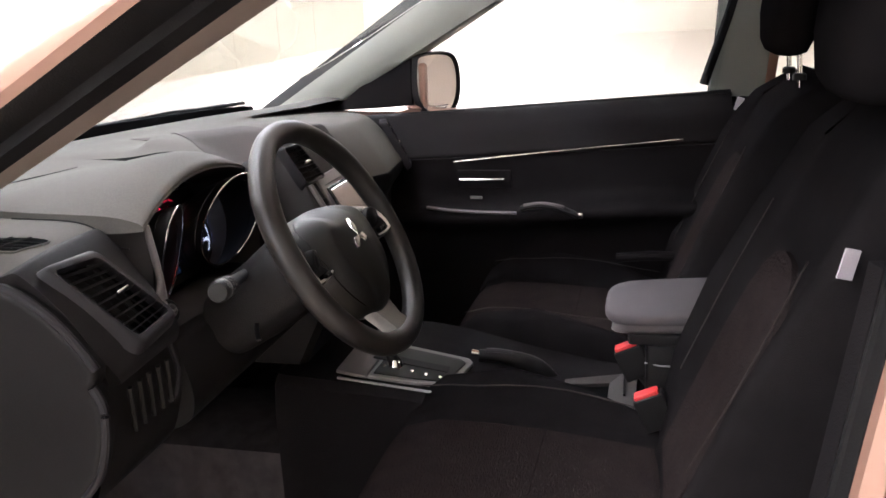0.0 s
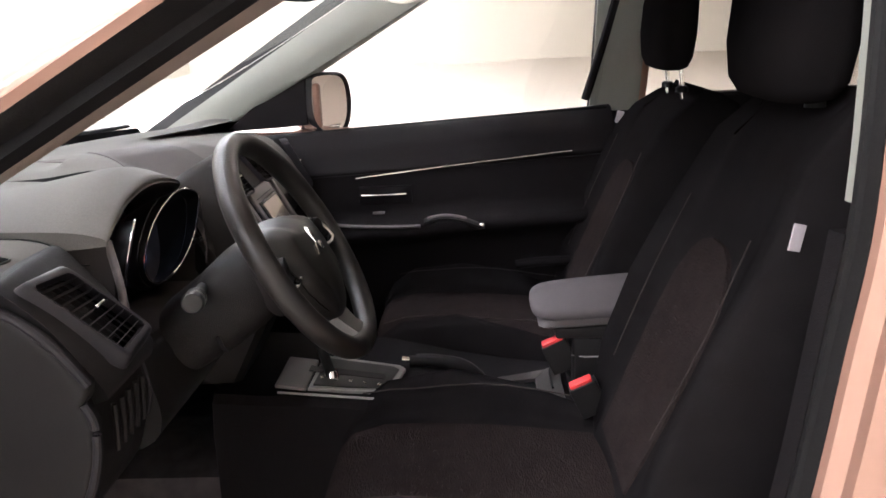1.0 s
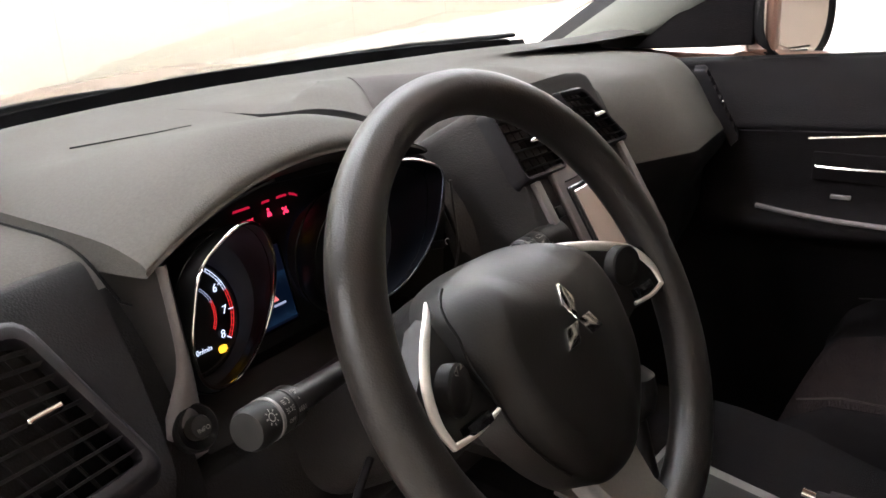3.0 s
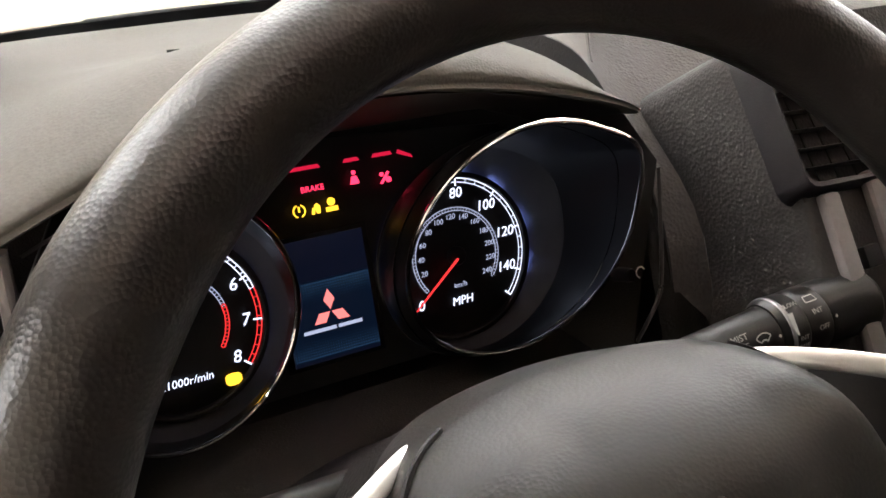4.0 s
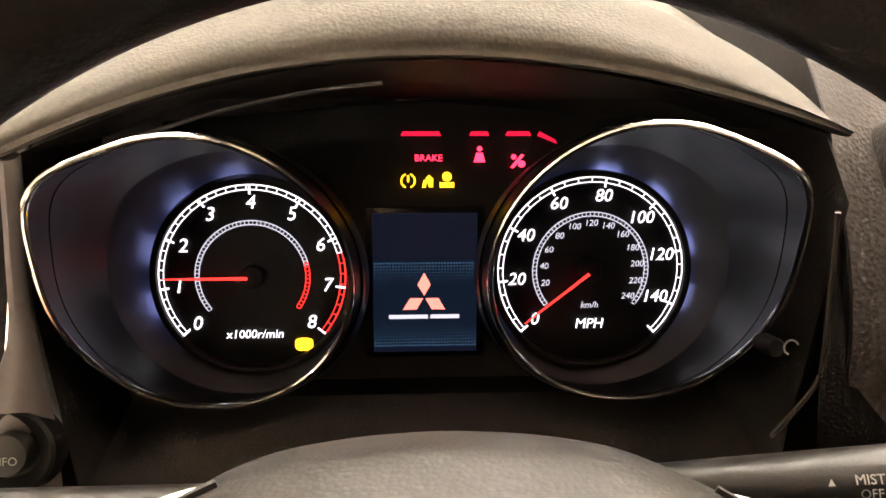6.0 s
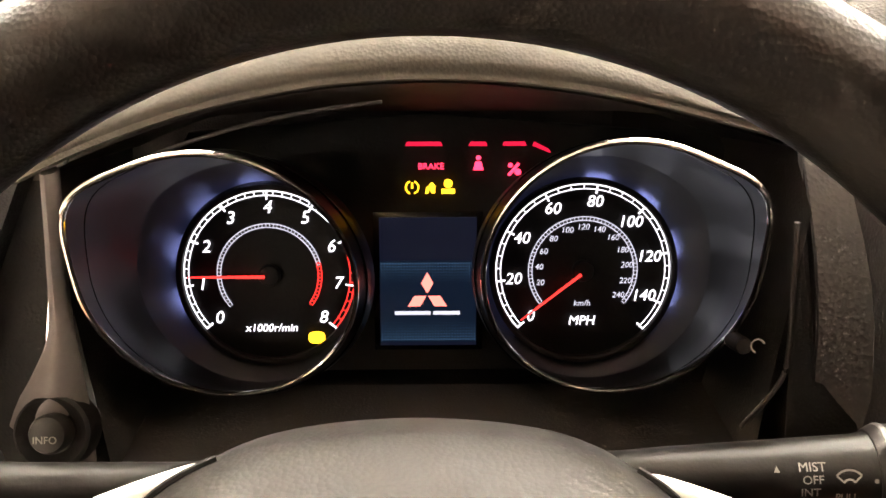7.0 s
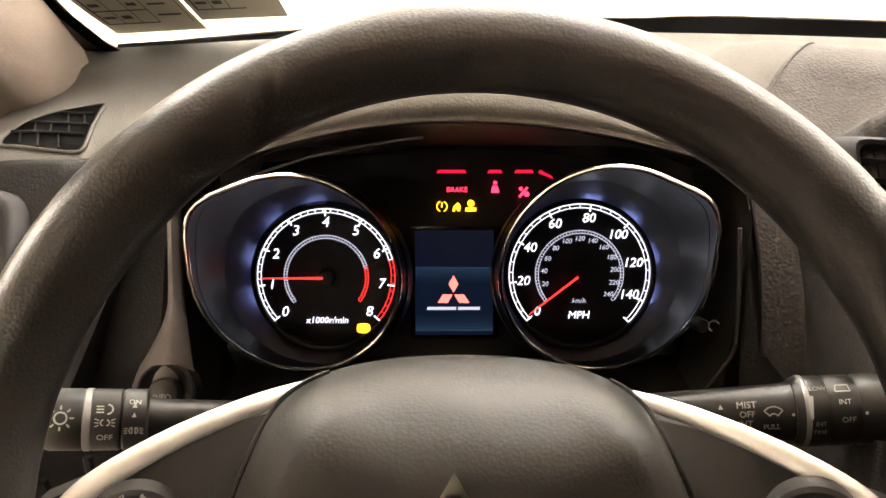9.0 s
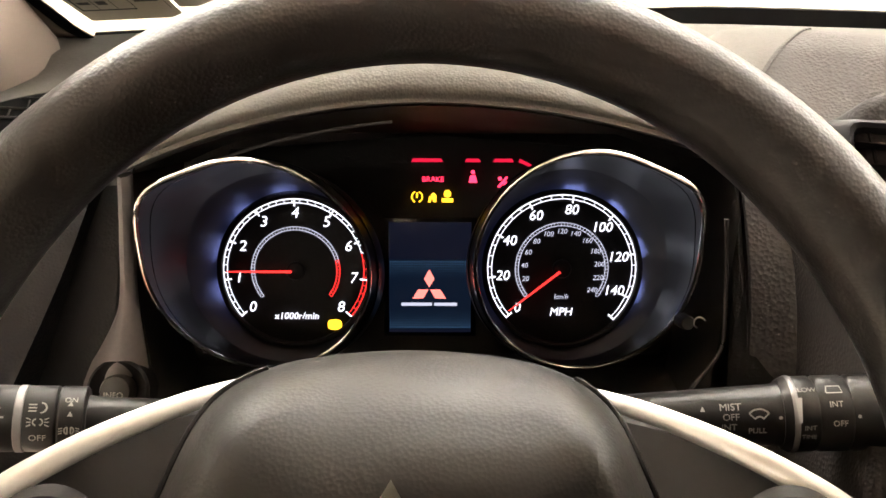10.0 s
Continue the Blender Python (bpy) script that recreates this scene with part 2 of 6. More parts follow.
def lettering(text, size, m, parent, material, name="lettering", label="", lean=0.0):
    """Raised letters in Blender's own font, centred on the frame m."""
    cu = bpy.data.curves.new("text", "FONT")
    cu.body, cu.size, cu.align_x, cu.align_y = text, size, "CENTER", "CENTER"
    cu.extrude, cu.shear, cu.resolution_u = size * 0.02, lean, 3
    tmp = new("tmp", cu)
    bpy.context.view_layer.update()
    me = bpy.data.meshes.new_from_object(tmp.evaluated_get(bpy.context.evaluated_depsgraph_get()))
    bpy.data.objects.remove(tmp)
    bpy.data.curves.remove(cu)
    me.transform(m)
    me.name = name
    me.materials.clear()
    me.materials.append(material)
    ob = new(name, me)
    ob.parent = parent
    if parent.type == "EMPTY":
        ob.matrix_parent_inverse = parent.matrix_basis.inverted()
    if label:
        ob["label"] = label
    return ob


def arc(cx, cy, r, a0, a1, n):
    return [(cx + r * math.cos(radians(a)), cy + r * math.sin(radians(a))) for a in np.linspace(a0, a1, n)]


def flat_strip(points, width, bm=None, z=0.0):
    """A flat ribbon along (x, y) points."""
    own = bm or bmesh.new()
    p = np.array(points)
    d = np.gradient(p, axis=0)
    d /= np.linalg.norm(d, axis=1)[:, None]
    nrm = np.stack([-d[:, 1], d[:, 0]], 1) * width / 2
    a = [own.verts.new((*q, z)) for q in p + nrm]
    b = [own.verts.new((*q, z)) for q in p - nrm]
    for i in range(len(p) - 1):
        own.faces.new((a[i], a[i + 1], b[i + 1], b[i]))
    return own


def moved(bm, m):
    bmesh.ops.transform(bm, matrix=m, verts=bm.verts[:])
    return bm


# ---------------------------------------------------------------- the hall
def hall():
    x0, x1, y0, y1, h, w = -22.0, 28.0, -26.0, 9.5, 5.5, 0.25
    tagged(part("floor", rbox((x0, y0, -0.2), (x1, y1, 0), 0), CEMENT, None), "polished beige hall floor", "floor", kind="structure")
    for name, lo, hi in (("wall_north", (x0, y1, 0), (x1, y1 + w, h)), ("wall_south", (x0, y0 - w, 0), (x1, y0, h)),
                         ("wall_west", (x0 - w, y0, 0), (x0, y1, h)), ("wall_east", (x1, y0, 0), (x1 + w, y1, h))):
        paint = CREAM if name == "wall_north" else WALLPAINT
        wall = tagged(part(name, rbox(lo, hi, 0), paint, None), "bright cream painted hall wall", "wall", kind="structure")
        if name == "wall_north":
            for k in range(18):
                part("joint_strip", rbox((x0 + 1.2 + k * 2.6, y1 - 0.012, 0), (x0 + 1.24 + k * 2.6, y1 - 0.001, h - 0.01), 0.003, 1), CREAM, wall)
    tagged(part("ceiling", rbox((x0, y0, h), (x1, y1, h + 0.2), 0), CEILPAINT, None), "pale painted hall ceiling", "ceiling", kind="structure")
    lamp = thing("ceiling_light", (-8.5, 7.4, h - 0.06), "long white ceiling light panel, lit, unseen and added", "lamp", "ceiling lights of the hall")
    part("frame", rbox((-10.5, 6.6, h - 0.06), (-6.5, 8.2, h - 0.001), 0.006, 1), CEILPAINT, lamp)
    part("diffuser", rbox((-10.45, 6.65, h - 0.07), (-6.55, 8.15, h - 0.062), 0.002, 1), PANEL, lamp)
    # Unseen panels; end columns added to brighten the left side and east wall.
    for i in range(-2, 8):
        for j in range(2 if i > 4 else 3):
            if i or j:
                copy_thing(lamp, Matrix.Translation((-8.5 + 5.0 * i, 7.4 - 2.6 * j, h - 0.06)))
    # Unseen rear panels, added to light the door mirror, wheel pad and hood.
    for x in (-14.0, -7.0, 0.0):
        for y in (-14.0, -19.5):
            copy_thing(lamp, Matrix.Translation((x, y, h - 0.06)))


hall()

# ---------------------------------------------------------------- the car's shell; the car's middle is at x = 0.36
MID = 0.36


def mirrored(p):
    return (2 * MID - p[0], p[1], p[2])


car = thing("car_body", (MID, -0.6, 0.0), "copper-orange crossover with its driver's door open", "car")


def strip_between(lines, lo, hi, bow=0.0):
    """A skin across several edge lines, each a pair of points; lo and hi stretch past the ends."""
    n = 14
    secs = []
    for i in range(n + 1):
        s = lo + (hi - lo) * i / n
        secs.append([np.array(a) + (np.array(b) - np.array(a)) * s + np.array((0, 0, bow * s * (1 - s))) for a, b in lines])
    return secs


P_G = ((-0.338, 0.545, 1.112), (-0.295, 0.030, 1.420))
P_I = ((-0.323, 0.337, 1.130), (-0.250, -0.145, 1.400))
P_B2 = ((-0.425, 0.404, 1.130), (-0.395, -0.066, 1.400))
P_C = ((-0.425, 0.482, 1.130), (-0.395, 0.006, 1.400))
P_F = ((-0.365, 0.575, 1.105), (-0.325, 0.060, 1.425))


def mid(p, q, f, out=(0, 0, 0)):
    return tuple(tuple(np.array(a) * (1 - f) + np.array(b) * f + np.array(out)) for a, b in zip(p, q))


def pillar(flip):
    f = (lambda s: [mirrored(p) for p in s]) if flip else (lambda s: s)
    lo, hi = -0.35, 1.45
    G, I = P_G, P_I
    P_B1 = ((-0.405, 0.322, 1.130), (-0.318, -0.135, 1.400))
    if flip:
        G = ((-0.338, 0.512, 1.112), (-0.295, -0.004, 1.420))
        I = ((-0.318, 0.322, 1.125), (-0.270, -0.178, 1.400))
        P_B1 = ((-0.385, 0.280, 1.130), (-0.325, -0.196, 1.405))
    # the padded trim: from the glass round the inboard corner to the seal
    lines = [G, mid(G, I, 0.35, (0.016, 0.006, 0.004)), mid(G, I, 0.75, (0.010, 0, 0)), I, mid(I, P_B1, 0.15, (0, -0.004, 0)), P_B1,
             mid(P_B1, P_F, 0.5)]
    part("pillar_trim", loft([f(s) for s in strip_between(lines, lo if not flip else 0.0, hi)]), HEADLINER if flip else BEIGE, car,
         "padded pale windscreen pillar trim", angle=50)
    seal = [P_B1, mid(P_B1, P_B2, 0.30, (-0.006, -0.006, 0)), mid(P_B1, P_B2, 0.52, (0.006, 0, 0)), mid(P_B1, P_B2, 0.75, (-0.004, 0, 0)), P_B2,
            mid(P_B1, P_C, 0.5, (0.02, 0.01, 0))]
    part("door_seal", loft([f(s) for s in strip_between(seal, lo, hi)]), RUBBER, car, "ribbed black rubber door seal", angle=30)
    skin = [P_B2, mid(P_B2, P_C, 0.25, (-0.008, 0, 0)), mid(P_B2, P_C, 0.7, (-0.008, 0, 0)), P_C, P_F, mid(P_F, P_B2, 0.5)]
    part("pillar_skin", loft([f(s) for s in strip_between(skin, lo, hi)]), COPPER, car, "copper painted windscreen pillar", angle=40)
    frit = [G, P_F, mid(P_F, G, 0.4, (0, 0, -0.01))]
    part("glass_edge", loft([f(s) for s in strip_between(frit, lo, hi)]), BLACK, car)
    if not flip:
        g0, g1 = np.array(G[0]), np.array(G[1])
        line = [tuple(g0 + (g1 - g0) * s + np.array((dx, 0.004, 0))) for s, dx in ((1.3, 0.004), (0.8, 0.0), (0.45, -0.002), (0.25, 0.001), (0.15, 0.010), (0.08, 0.022), (0.045, 0.045), (0.025, 0.10))]
        edge = smooth(line, 6)
        inner = [g0 + (g1 - g0) * s for s in np.linspace(1.3, -0.05, len(edge))]
        part("pillar_fillet", loft([[tuple(p + np.array((-0.006, -0.004, 0))), tuple(p * 0.5 + q * 0.5 + np.array((0, 0.001, 0))), tuple(q + np.array((0, 0.003, 0.001)))] for p, q in zip(inner, edge)], around=False), BEIGE, car,
             "padded trim between pillar and glass")
        part("glass_border", tube(smooth(line, 6), 0.0070, k=8, flat=0.5), FRIT, car, "black rounded border of the windscreen glass")


pillar(False)
pillar(True)


def rear_of_door(flip):
    """The centre pillar behind a front door: padded trim, black lower trim, seal and painted skin."""
    f = (lambda s: [mirrored(p) for p in s]) if flip else (lambda s: s)
    rows = [(1.60, -0.690, 0.05), (1.36, -0.678, 0.02), (1.17, -0.666, 0.0), (1.03, -0.648, 0.0), (0.85, -0.622, 0.0), (0.62, -0.575, 0.0), (0.36, -0.50, 0.0)]
    z = smooth([(r[0], r[1] + (0.062 if flip else 0), r[2]) for r in rows], 5)
    up = [f([(-0.350 + q[2] - 0.0, q[1] - 0.007, q[0]), (-0.368 + q[2], q[1] - 0.008, q[0]), (-0.372 + q[2], q[1] - 0.10, q[0]), (-0.335 + q[2], q[1] - 0.13, q[0])])
          for q in z if q[0] >= (1.11 if flip else 1.165)]
    part("pillar_trim", loft(up), HEADLINER, car, "pale grey centre pillar trim")
    low = [f([(-0.343, q[1], q[0]), (-0.366, q[1] - 0.006, q[0]), (-0.372, q[1] - 0.10, q[0]), (-0.33, q[1] - 0.13, q[0])]) for q in z if q[0] <= (1.13 if flip else 1.168)]
    part("lower_pillar_trim", loft(low), CONSOLE, car, "black lower pillar trim")
    seal = [f([(-0.362 + q[2], q[1] - 0.008, q[0]), (-0.378 + q[2], q[1] - 0.006, q[0]), (-0.384 + q[2], q[1] - 0.013, q[0]), (-0.392 + q[2], q[1] - 0.006, q[0]),
               (-0.405 + q[2], q[1] - 0.012, q[0]), (-0.405 + q[2], q[1] - 0.06, q[0]), (-0.37 + q[2], q[1] - 0.06, q[0])]) for q in z]
    part("door_seal", loft(seal), RUBBER, car, "ribbed black rubber door seal", angle=30)
    skin = [f([(-0.404 + q[2], q[1] - 0.013, q[0]), (-0.413 + q[2], q[1] - 0.018, q[0]), (-0.419 + q[2], q[1] - 0.035, q[0]), (-0.430 + q[2], q[1] - 0.040, q[0]),
               (-0.440 + q[2], q[1] - 0.075, q[0]), (-0.440 + q[2], q[1] - 0.16, q[0]), (-0.40 + q[2], q[1] - 0.16, q[0])]) for q in z]
    part("pillar_skin", loft(skin), COPPER, car, "copper painted centre pillar", angle=40)


rear_of_door(False)
rear_of_door(True)


def shell():
    # roof with rounded sides, from the windscreen's head to the tailgate
    secs = []
    for y, z, half in ((-0.16, 1.47, 0.55), (-0.35, 1.53, 0.57), (-0.9, 1.57, 0.58), (-1.6, 1.55, 0.57), (-2.1, 1.48, 0.54)):
        top = [(MID + half * 1.09 * math.cos(q), y, z - 0.06 + 0.08 * math.sin(q)) for q in np.linspace(0, math.pi, 17)]
        under = [(MID - half * 1.03 + half * 2.06 * k / 8, y, z - 0.075) for k in range(9)]
        secs.append(top + under)
    part("roof", loft(secs), COPPER, car, "copper painted roof", angle=40)
    part("headliner", rbox((MID - 0.52, -2.05, 1.425), (MID + 0.52, -0.22, 1.445), 0.006), HEADLINER, car, "pale grey cloth headliner")
    part("floor_pan", rbox((-0.36, -2.0, 0.22), (1.08, 0.75, 0.36), 0.01), CARPET, car, "black carpeted cabin floor")
    part("firewall", rbox((-0.36, 0.60, 0.36), (1.08, 0.64, 1.06), 0.01), CARPET, car, "black carpeted toe board")
    part("tunnel", loft([[(MID - 0.17, y, 0.36), (MID - 0.13, y, 0.55), (MID, y, 0.575), (MID + 0.13, y, 0.55), (MID + 0.17, y, 0.36)] for y in (0.6, 0.2, -0.5, -1.2)]),
         CARPET, car, "black carpeted centre tunnel")
    for s in (-1, 1):
        x = MID + s * 0.745
        part("door_sill", rbox((min(x, x + s * 0.07), -1.9, 0.24), (max(x, x + s * 0.07), 0.7, 0.40), 0.02, 3), COPPER, car, "copper painted door sill")
        # rear side: lower quarter, window frame and rear pillar
        part("rear_door_panel", rbox((MID + s * 0.66 - 0.03, -1.75, 0.38), (MID + s * 0.66 + 0.03, -0.83, 1.155), 0.02, 3), DOORSKIN, car, "black rear door lining")
        part("rear_door_skin", rbox((MID + s * 0.735 - 0.035, -1.75, 0.38), (MID + s * 0.735 + 0.035, -0.84, 1.15), 0.02, 3), COPPER, car)
        part("rear_pillar", loft([[(MID + s * a, y, z), (MID + s * (a + 0.07), y, z), (MID + s * (a + 0.06), y - 0.35, z), (MID + s * (a - 0.04), y - 0.35, z)]
                                  for a, y, z in ((0.66, -1.55, 1.10), (0.63, -1.62, 1.25), (0.57, -1.68, 1.46))]), HEADLINER, car, "pale grey rear pillar trim")
        glass = part("rear_side_window", loft([[(MID + s * a, y0, z), (MID + s * (a + 0.004), y0, z), (MID + s * (a + 0.004), y1, z), (MID + s * a, y1, z)]
                                               for a, y0, y1, z in ((0.705, -0.84, -1.58, 1.14), (0.63, -0.84, -1.70, 1.45))]), GLASS, car)
        glass.visible_shadow = False
    part("front_wing", loft([[(MID - 0.86, y, 0.4), (MID - 0.86, y, 0.95), (MID - 0.80, y, 1.03), (MID - 0.60, y, 1.06), (MID + 0.60, y, 1.06), (MID + 0.80, y, 1.03),
                              (MID + 0.86, y, 0.95), (MID + 0.86, y, 0.4)] for y in (1.55, 1.2, 0.92)]), COPPER, car, "copper painted bonnet and wings")
    part("tail_panel", rbox((MID - 0.72, -2.2, 0.4), (MID + 0.72, -2.1, 1.10), 0.03, 3), COPPER, car)
    back = part("rear_window", loft([[(MID - a, y, z), (MID + a, y, z), (MID + a, y - 0.004, z), (MID - a, y - 0.004, z)] for a, y, z in ((0.62, -2.12, 1.10), (0.54, -2.03, 1.45))]), GLASS, car)
    back.visible_shadow = False
    # windscreen: bowed forward at its middle
    n = 20
    secs = []
    for s in (0, 0.05, 0.1, 0.15, 0.2, 0.3, 0.4, 0.55, 0.75, 1.0):
        row_a, row_b = [], []
        for k in range(n + 1):
            u = 2 * k / n - 1
            half = 0.735 - 0.10 * s
            y = 0.60 + 0.20 * (1 - u * u) - s * (0.68 + 0.06 * (1 - u * u)) + 0.14 * (1 - s) ** 4
            z = 1.075 + s * 0.385 + 0.02 * (1 - u * u) * s
            row_a.append((MID + u * half, y, z))
            row_b.append((MID + u * half, y + 0.003, z + 0.004))
        secs.append(row_a + row_b[::-1])
    ws = part("windscreen", loft(secs), GLASS, car, "clear laminated windscreen")
    ws.visible_shadow = False
    for s in (-1, 1):
        for y in (0.98, -1.60):
            m = frame_of((MID + s * 0.76, y, 0.34), (0, 1, 0), (0, 0, 1)) if s > 0 else frame_of((MID - 0.76, y, 0.34), (0, -1, 0), (0, 0, 1))
            wheel = part("wheel", lathe([(0.20, -0.09), (0.20, 0.03), (0.06, 0.05), (0.03, 0.055)], m, 28), GREYLEG, car)
            part("tyre", lathe([(0.21, -0.10), (0.31, -0.10), (0.338, -0.07), (0.34, 0.0), (0.338, 0.07), (0.31, 0.10), (0.21, 0.09), (0.20, 0.0)], m, 40), RUBBER, wheel)


shell()


# ---------------------------------------------------------------- cowl and wipers under the glass
def ws_y(x):
    """Where the dashboard meets the foot of the windscreen."""
    return float(np.interp(x, [-0.36, -0.28, -0.19, -0.09, 0.03, 0.13, 0.22, 0.32, 0.42, 0.52, 0.62, 0.71, 0.79, 0.86, 0.94, 1.06],
                           [0.535, 0.580, 0.626, 0.662, 0.687, 0.697, 0.698, 0.685, 0.660, 0.630, 0.594, 0.560, 0.515, 0.465, 0.440, 0.420]))


def cowl():
    secs = []
    for x in np.linspace(-0.33, 1.05, 24):
        y = ws_y(x) + 0.085
        z = 1.080
        secs.append([(x, y, z), (x, y + 0.02, z + 0.012), (x, y + 0.12, z + 0.012), (x, y + 0.30, z - 0.02), (x, y + 0.30, z - 0.06), (x, y, z - 0.03)])
    solo("cowl_panel", loft(secs), FRIT, "black plastic cowl panel at the foot of the windscreen", "panel")
    for x0, x1, lift in ((-0.22, 0.46, 0.0), (0.40, 1.03, 0.004)):
        w = thing("wiper", (x0, 0.75, 1.10), "black windscreen wiper parked along the cowl", "wiper", "windscreen wipers")
        pts, arm = [], []
        for x in np.linspace(x0, x1, 12):
            y = ws_y(x) + 0.16
            pts.append((x, y, 1.104 + lift + 0.008 * math.sin((x - x0) * 5)))
            arm.append((x, y + 0.02, 1.114 + lift + 0.012 * math.sin((x - x0) * 4)))
        part("blade", tube(pts, 0.010, k=6), RUBBER, w)
        part("arm", tube(arm[3:], [0.012 - 0.0005 * i for i in range(9)], k=8, flat=0.6), RUBBER, w)
    trough = []
    for x in np.linspace(-0.335, 0.862, 28):
        u = (x - MID) / 0.735
        yg = ws_y(x) + 0.085
        y0 = ws_y(x) - 0.004
        zl = 1.128 + 0.016 * (1 - min(1, u * u))
        trough.append([(x, y0, 1.122), (x, y0 + 0.01, 1.118), (x, yg - 0.050, 1.118), (x, yg - 0.040, zl), (x, yg - 0.032, zl + 0.001), (x, yg + 0.01, 1.085), (x, y0, 1.085)])
    solo("demister_trough", loft(trough), FRIT, "black slot and glass border along the windscreen foot", "trim")


cowl()


# ---------------------------------------------------------------- dashboard
dash = thing("dashboard", (MID, 0.30, 0.80), "dark grey grained dashboard with a hooded instrument binnacle", "dashboard")


def ramp(x, xs, ys):
    return float(np.interp(x, xs, ys))


def dash_section(x):
    """The profile (y, z) of the dashboard at x, beside the binnacle."""
    yw = ws_y(x)
    xs = [-0.345, -0.30, -0.24, -0.168, 0.168, 0.21, 0.25, 0.36, 0.46, 0.52, 0.70, 0.88, 1.00, 1.06]
    ye = ramp(x, xs, [0.190, 0.200, 0.214, 0.209, 0.210, 0.270, 0.285, 0.230, 0.200, 0.175, 0.165, 0.185, 0.235, 0.30])
    zt = ramp(x, xs, [1.095, 1.106, 1.108, 1.112, 1.136, 1.152, 1.155, 1.150, 1.145, 1.128, 1.115, 1.105, 1.095, 1.085])
    ym = ramp(x, xs, [0.122, 0.125, 0.135, 0.140, 0.150, 0.145, 0.130, 0.115, 0.120, 0.130, 0.095, 0.115, 0.175, 0.26])
    zm = ramp(x, xs, [1.005, 1.000, 0.995, 1.000, 1.03, 1.04, 1.04, 1.04, 1.03, 1.00, 0.985, 0.985, 0.985, 0.985])
    yl = ramp(x, xs, [0.124, 0.124, 0.124, 0.125, 0.135, 0.13, 0.11, 0.09, 0.10, 0.12, 0.12, 0.15, 0.20, 0.28])
    return [(yw, 1.118), (yw - 0.10, 1.130), (0.42, (1.128 + zt) / 2), (ye + 0.10, zt + 0.006), (ye + 0.035, zt + 0.002), (ye, zt - 0.014), ((ye + ym) / 2 - 0.004, (zt + zm) / 2),
            (ym, zm), (yl, 0.93), (yl + 0.01, 0.86), (yl + 0.05, 0.80), (0.32, 0.775), (0.50, 0.80), (yw + 0.01, 0.95)]


def dash_loft(x0, x1, n):
    secs = []
    for x in np.linspace(x0, x1, n):
        secs.append([(x, p[0], p[1]) for p in smooth(dash_section(x), 4, closed=True)])
    return loft(secs)


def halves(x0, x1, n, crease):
    """The soft upper pad and, below its crease, the hard face with its shade put into the colour."""
    for upper, title, material, label in ((True, "upper_pad", DASH, "grey grained upper dashboard pad"), (False, "lower_face", DASH_LOW, "grained dashboard face below the pad, shade put into its colour")):
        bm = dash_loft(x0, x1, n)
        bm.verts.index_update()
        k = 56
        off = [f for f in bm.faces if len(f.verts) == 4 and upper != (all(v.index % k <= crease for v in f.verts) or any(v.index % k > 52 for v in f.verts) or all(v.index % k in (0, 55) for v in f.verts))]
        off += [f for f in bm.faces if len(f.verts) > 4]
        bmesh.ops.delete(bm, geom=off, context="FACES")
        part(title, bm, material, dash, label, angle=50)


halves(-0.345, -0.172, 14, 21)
for inner in (True, False):
    # the seam runs obliquely from the binnacle to the windscreen
    bm = dash_loft(0.176, 0.40, 20)
    bmesh.ops.bisect_plane(bm, geom=bm.verts[:] + bm.edges[:] + bm.faces[:], plane_co=(0.163, 0.209, 1.1), plane_no=(0.819, -0.573, 0), clear_inner=inner, clear_outer=not inner)
    if inner:
        # This side of the seam gets its shade from a darker colour.
        part("cheek", bm, CHEEK, dash, "grained cheek between the binnacle and the centre stack, shade in its colour", angle=50)
    else:
        part("upper_pad", bm, DASH, dash, "grey grained upper dashboard pad", angle=50)
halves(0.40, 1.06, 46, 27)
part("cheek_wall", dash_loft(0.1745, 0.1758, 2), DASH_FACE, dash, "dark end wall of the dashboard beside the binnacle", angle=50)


def lip_low(x):
    return 1.1435 - (1.20 if x > 0 else 1.42) * x * x


def lip_top(x):
    return 1.163 - (1.72 if x > 0 else 1.62) * x * x


def lip_y(x):
    return 0.165 - 0.25 * x * x + 5.0 * max(0.0, x - 0.10) ** 2


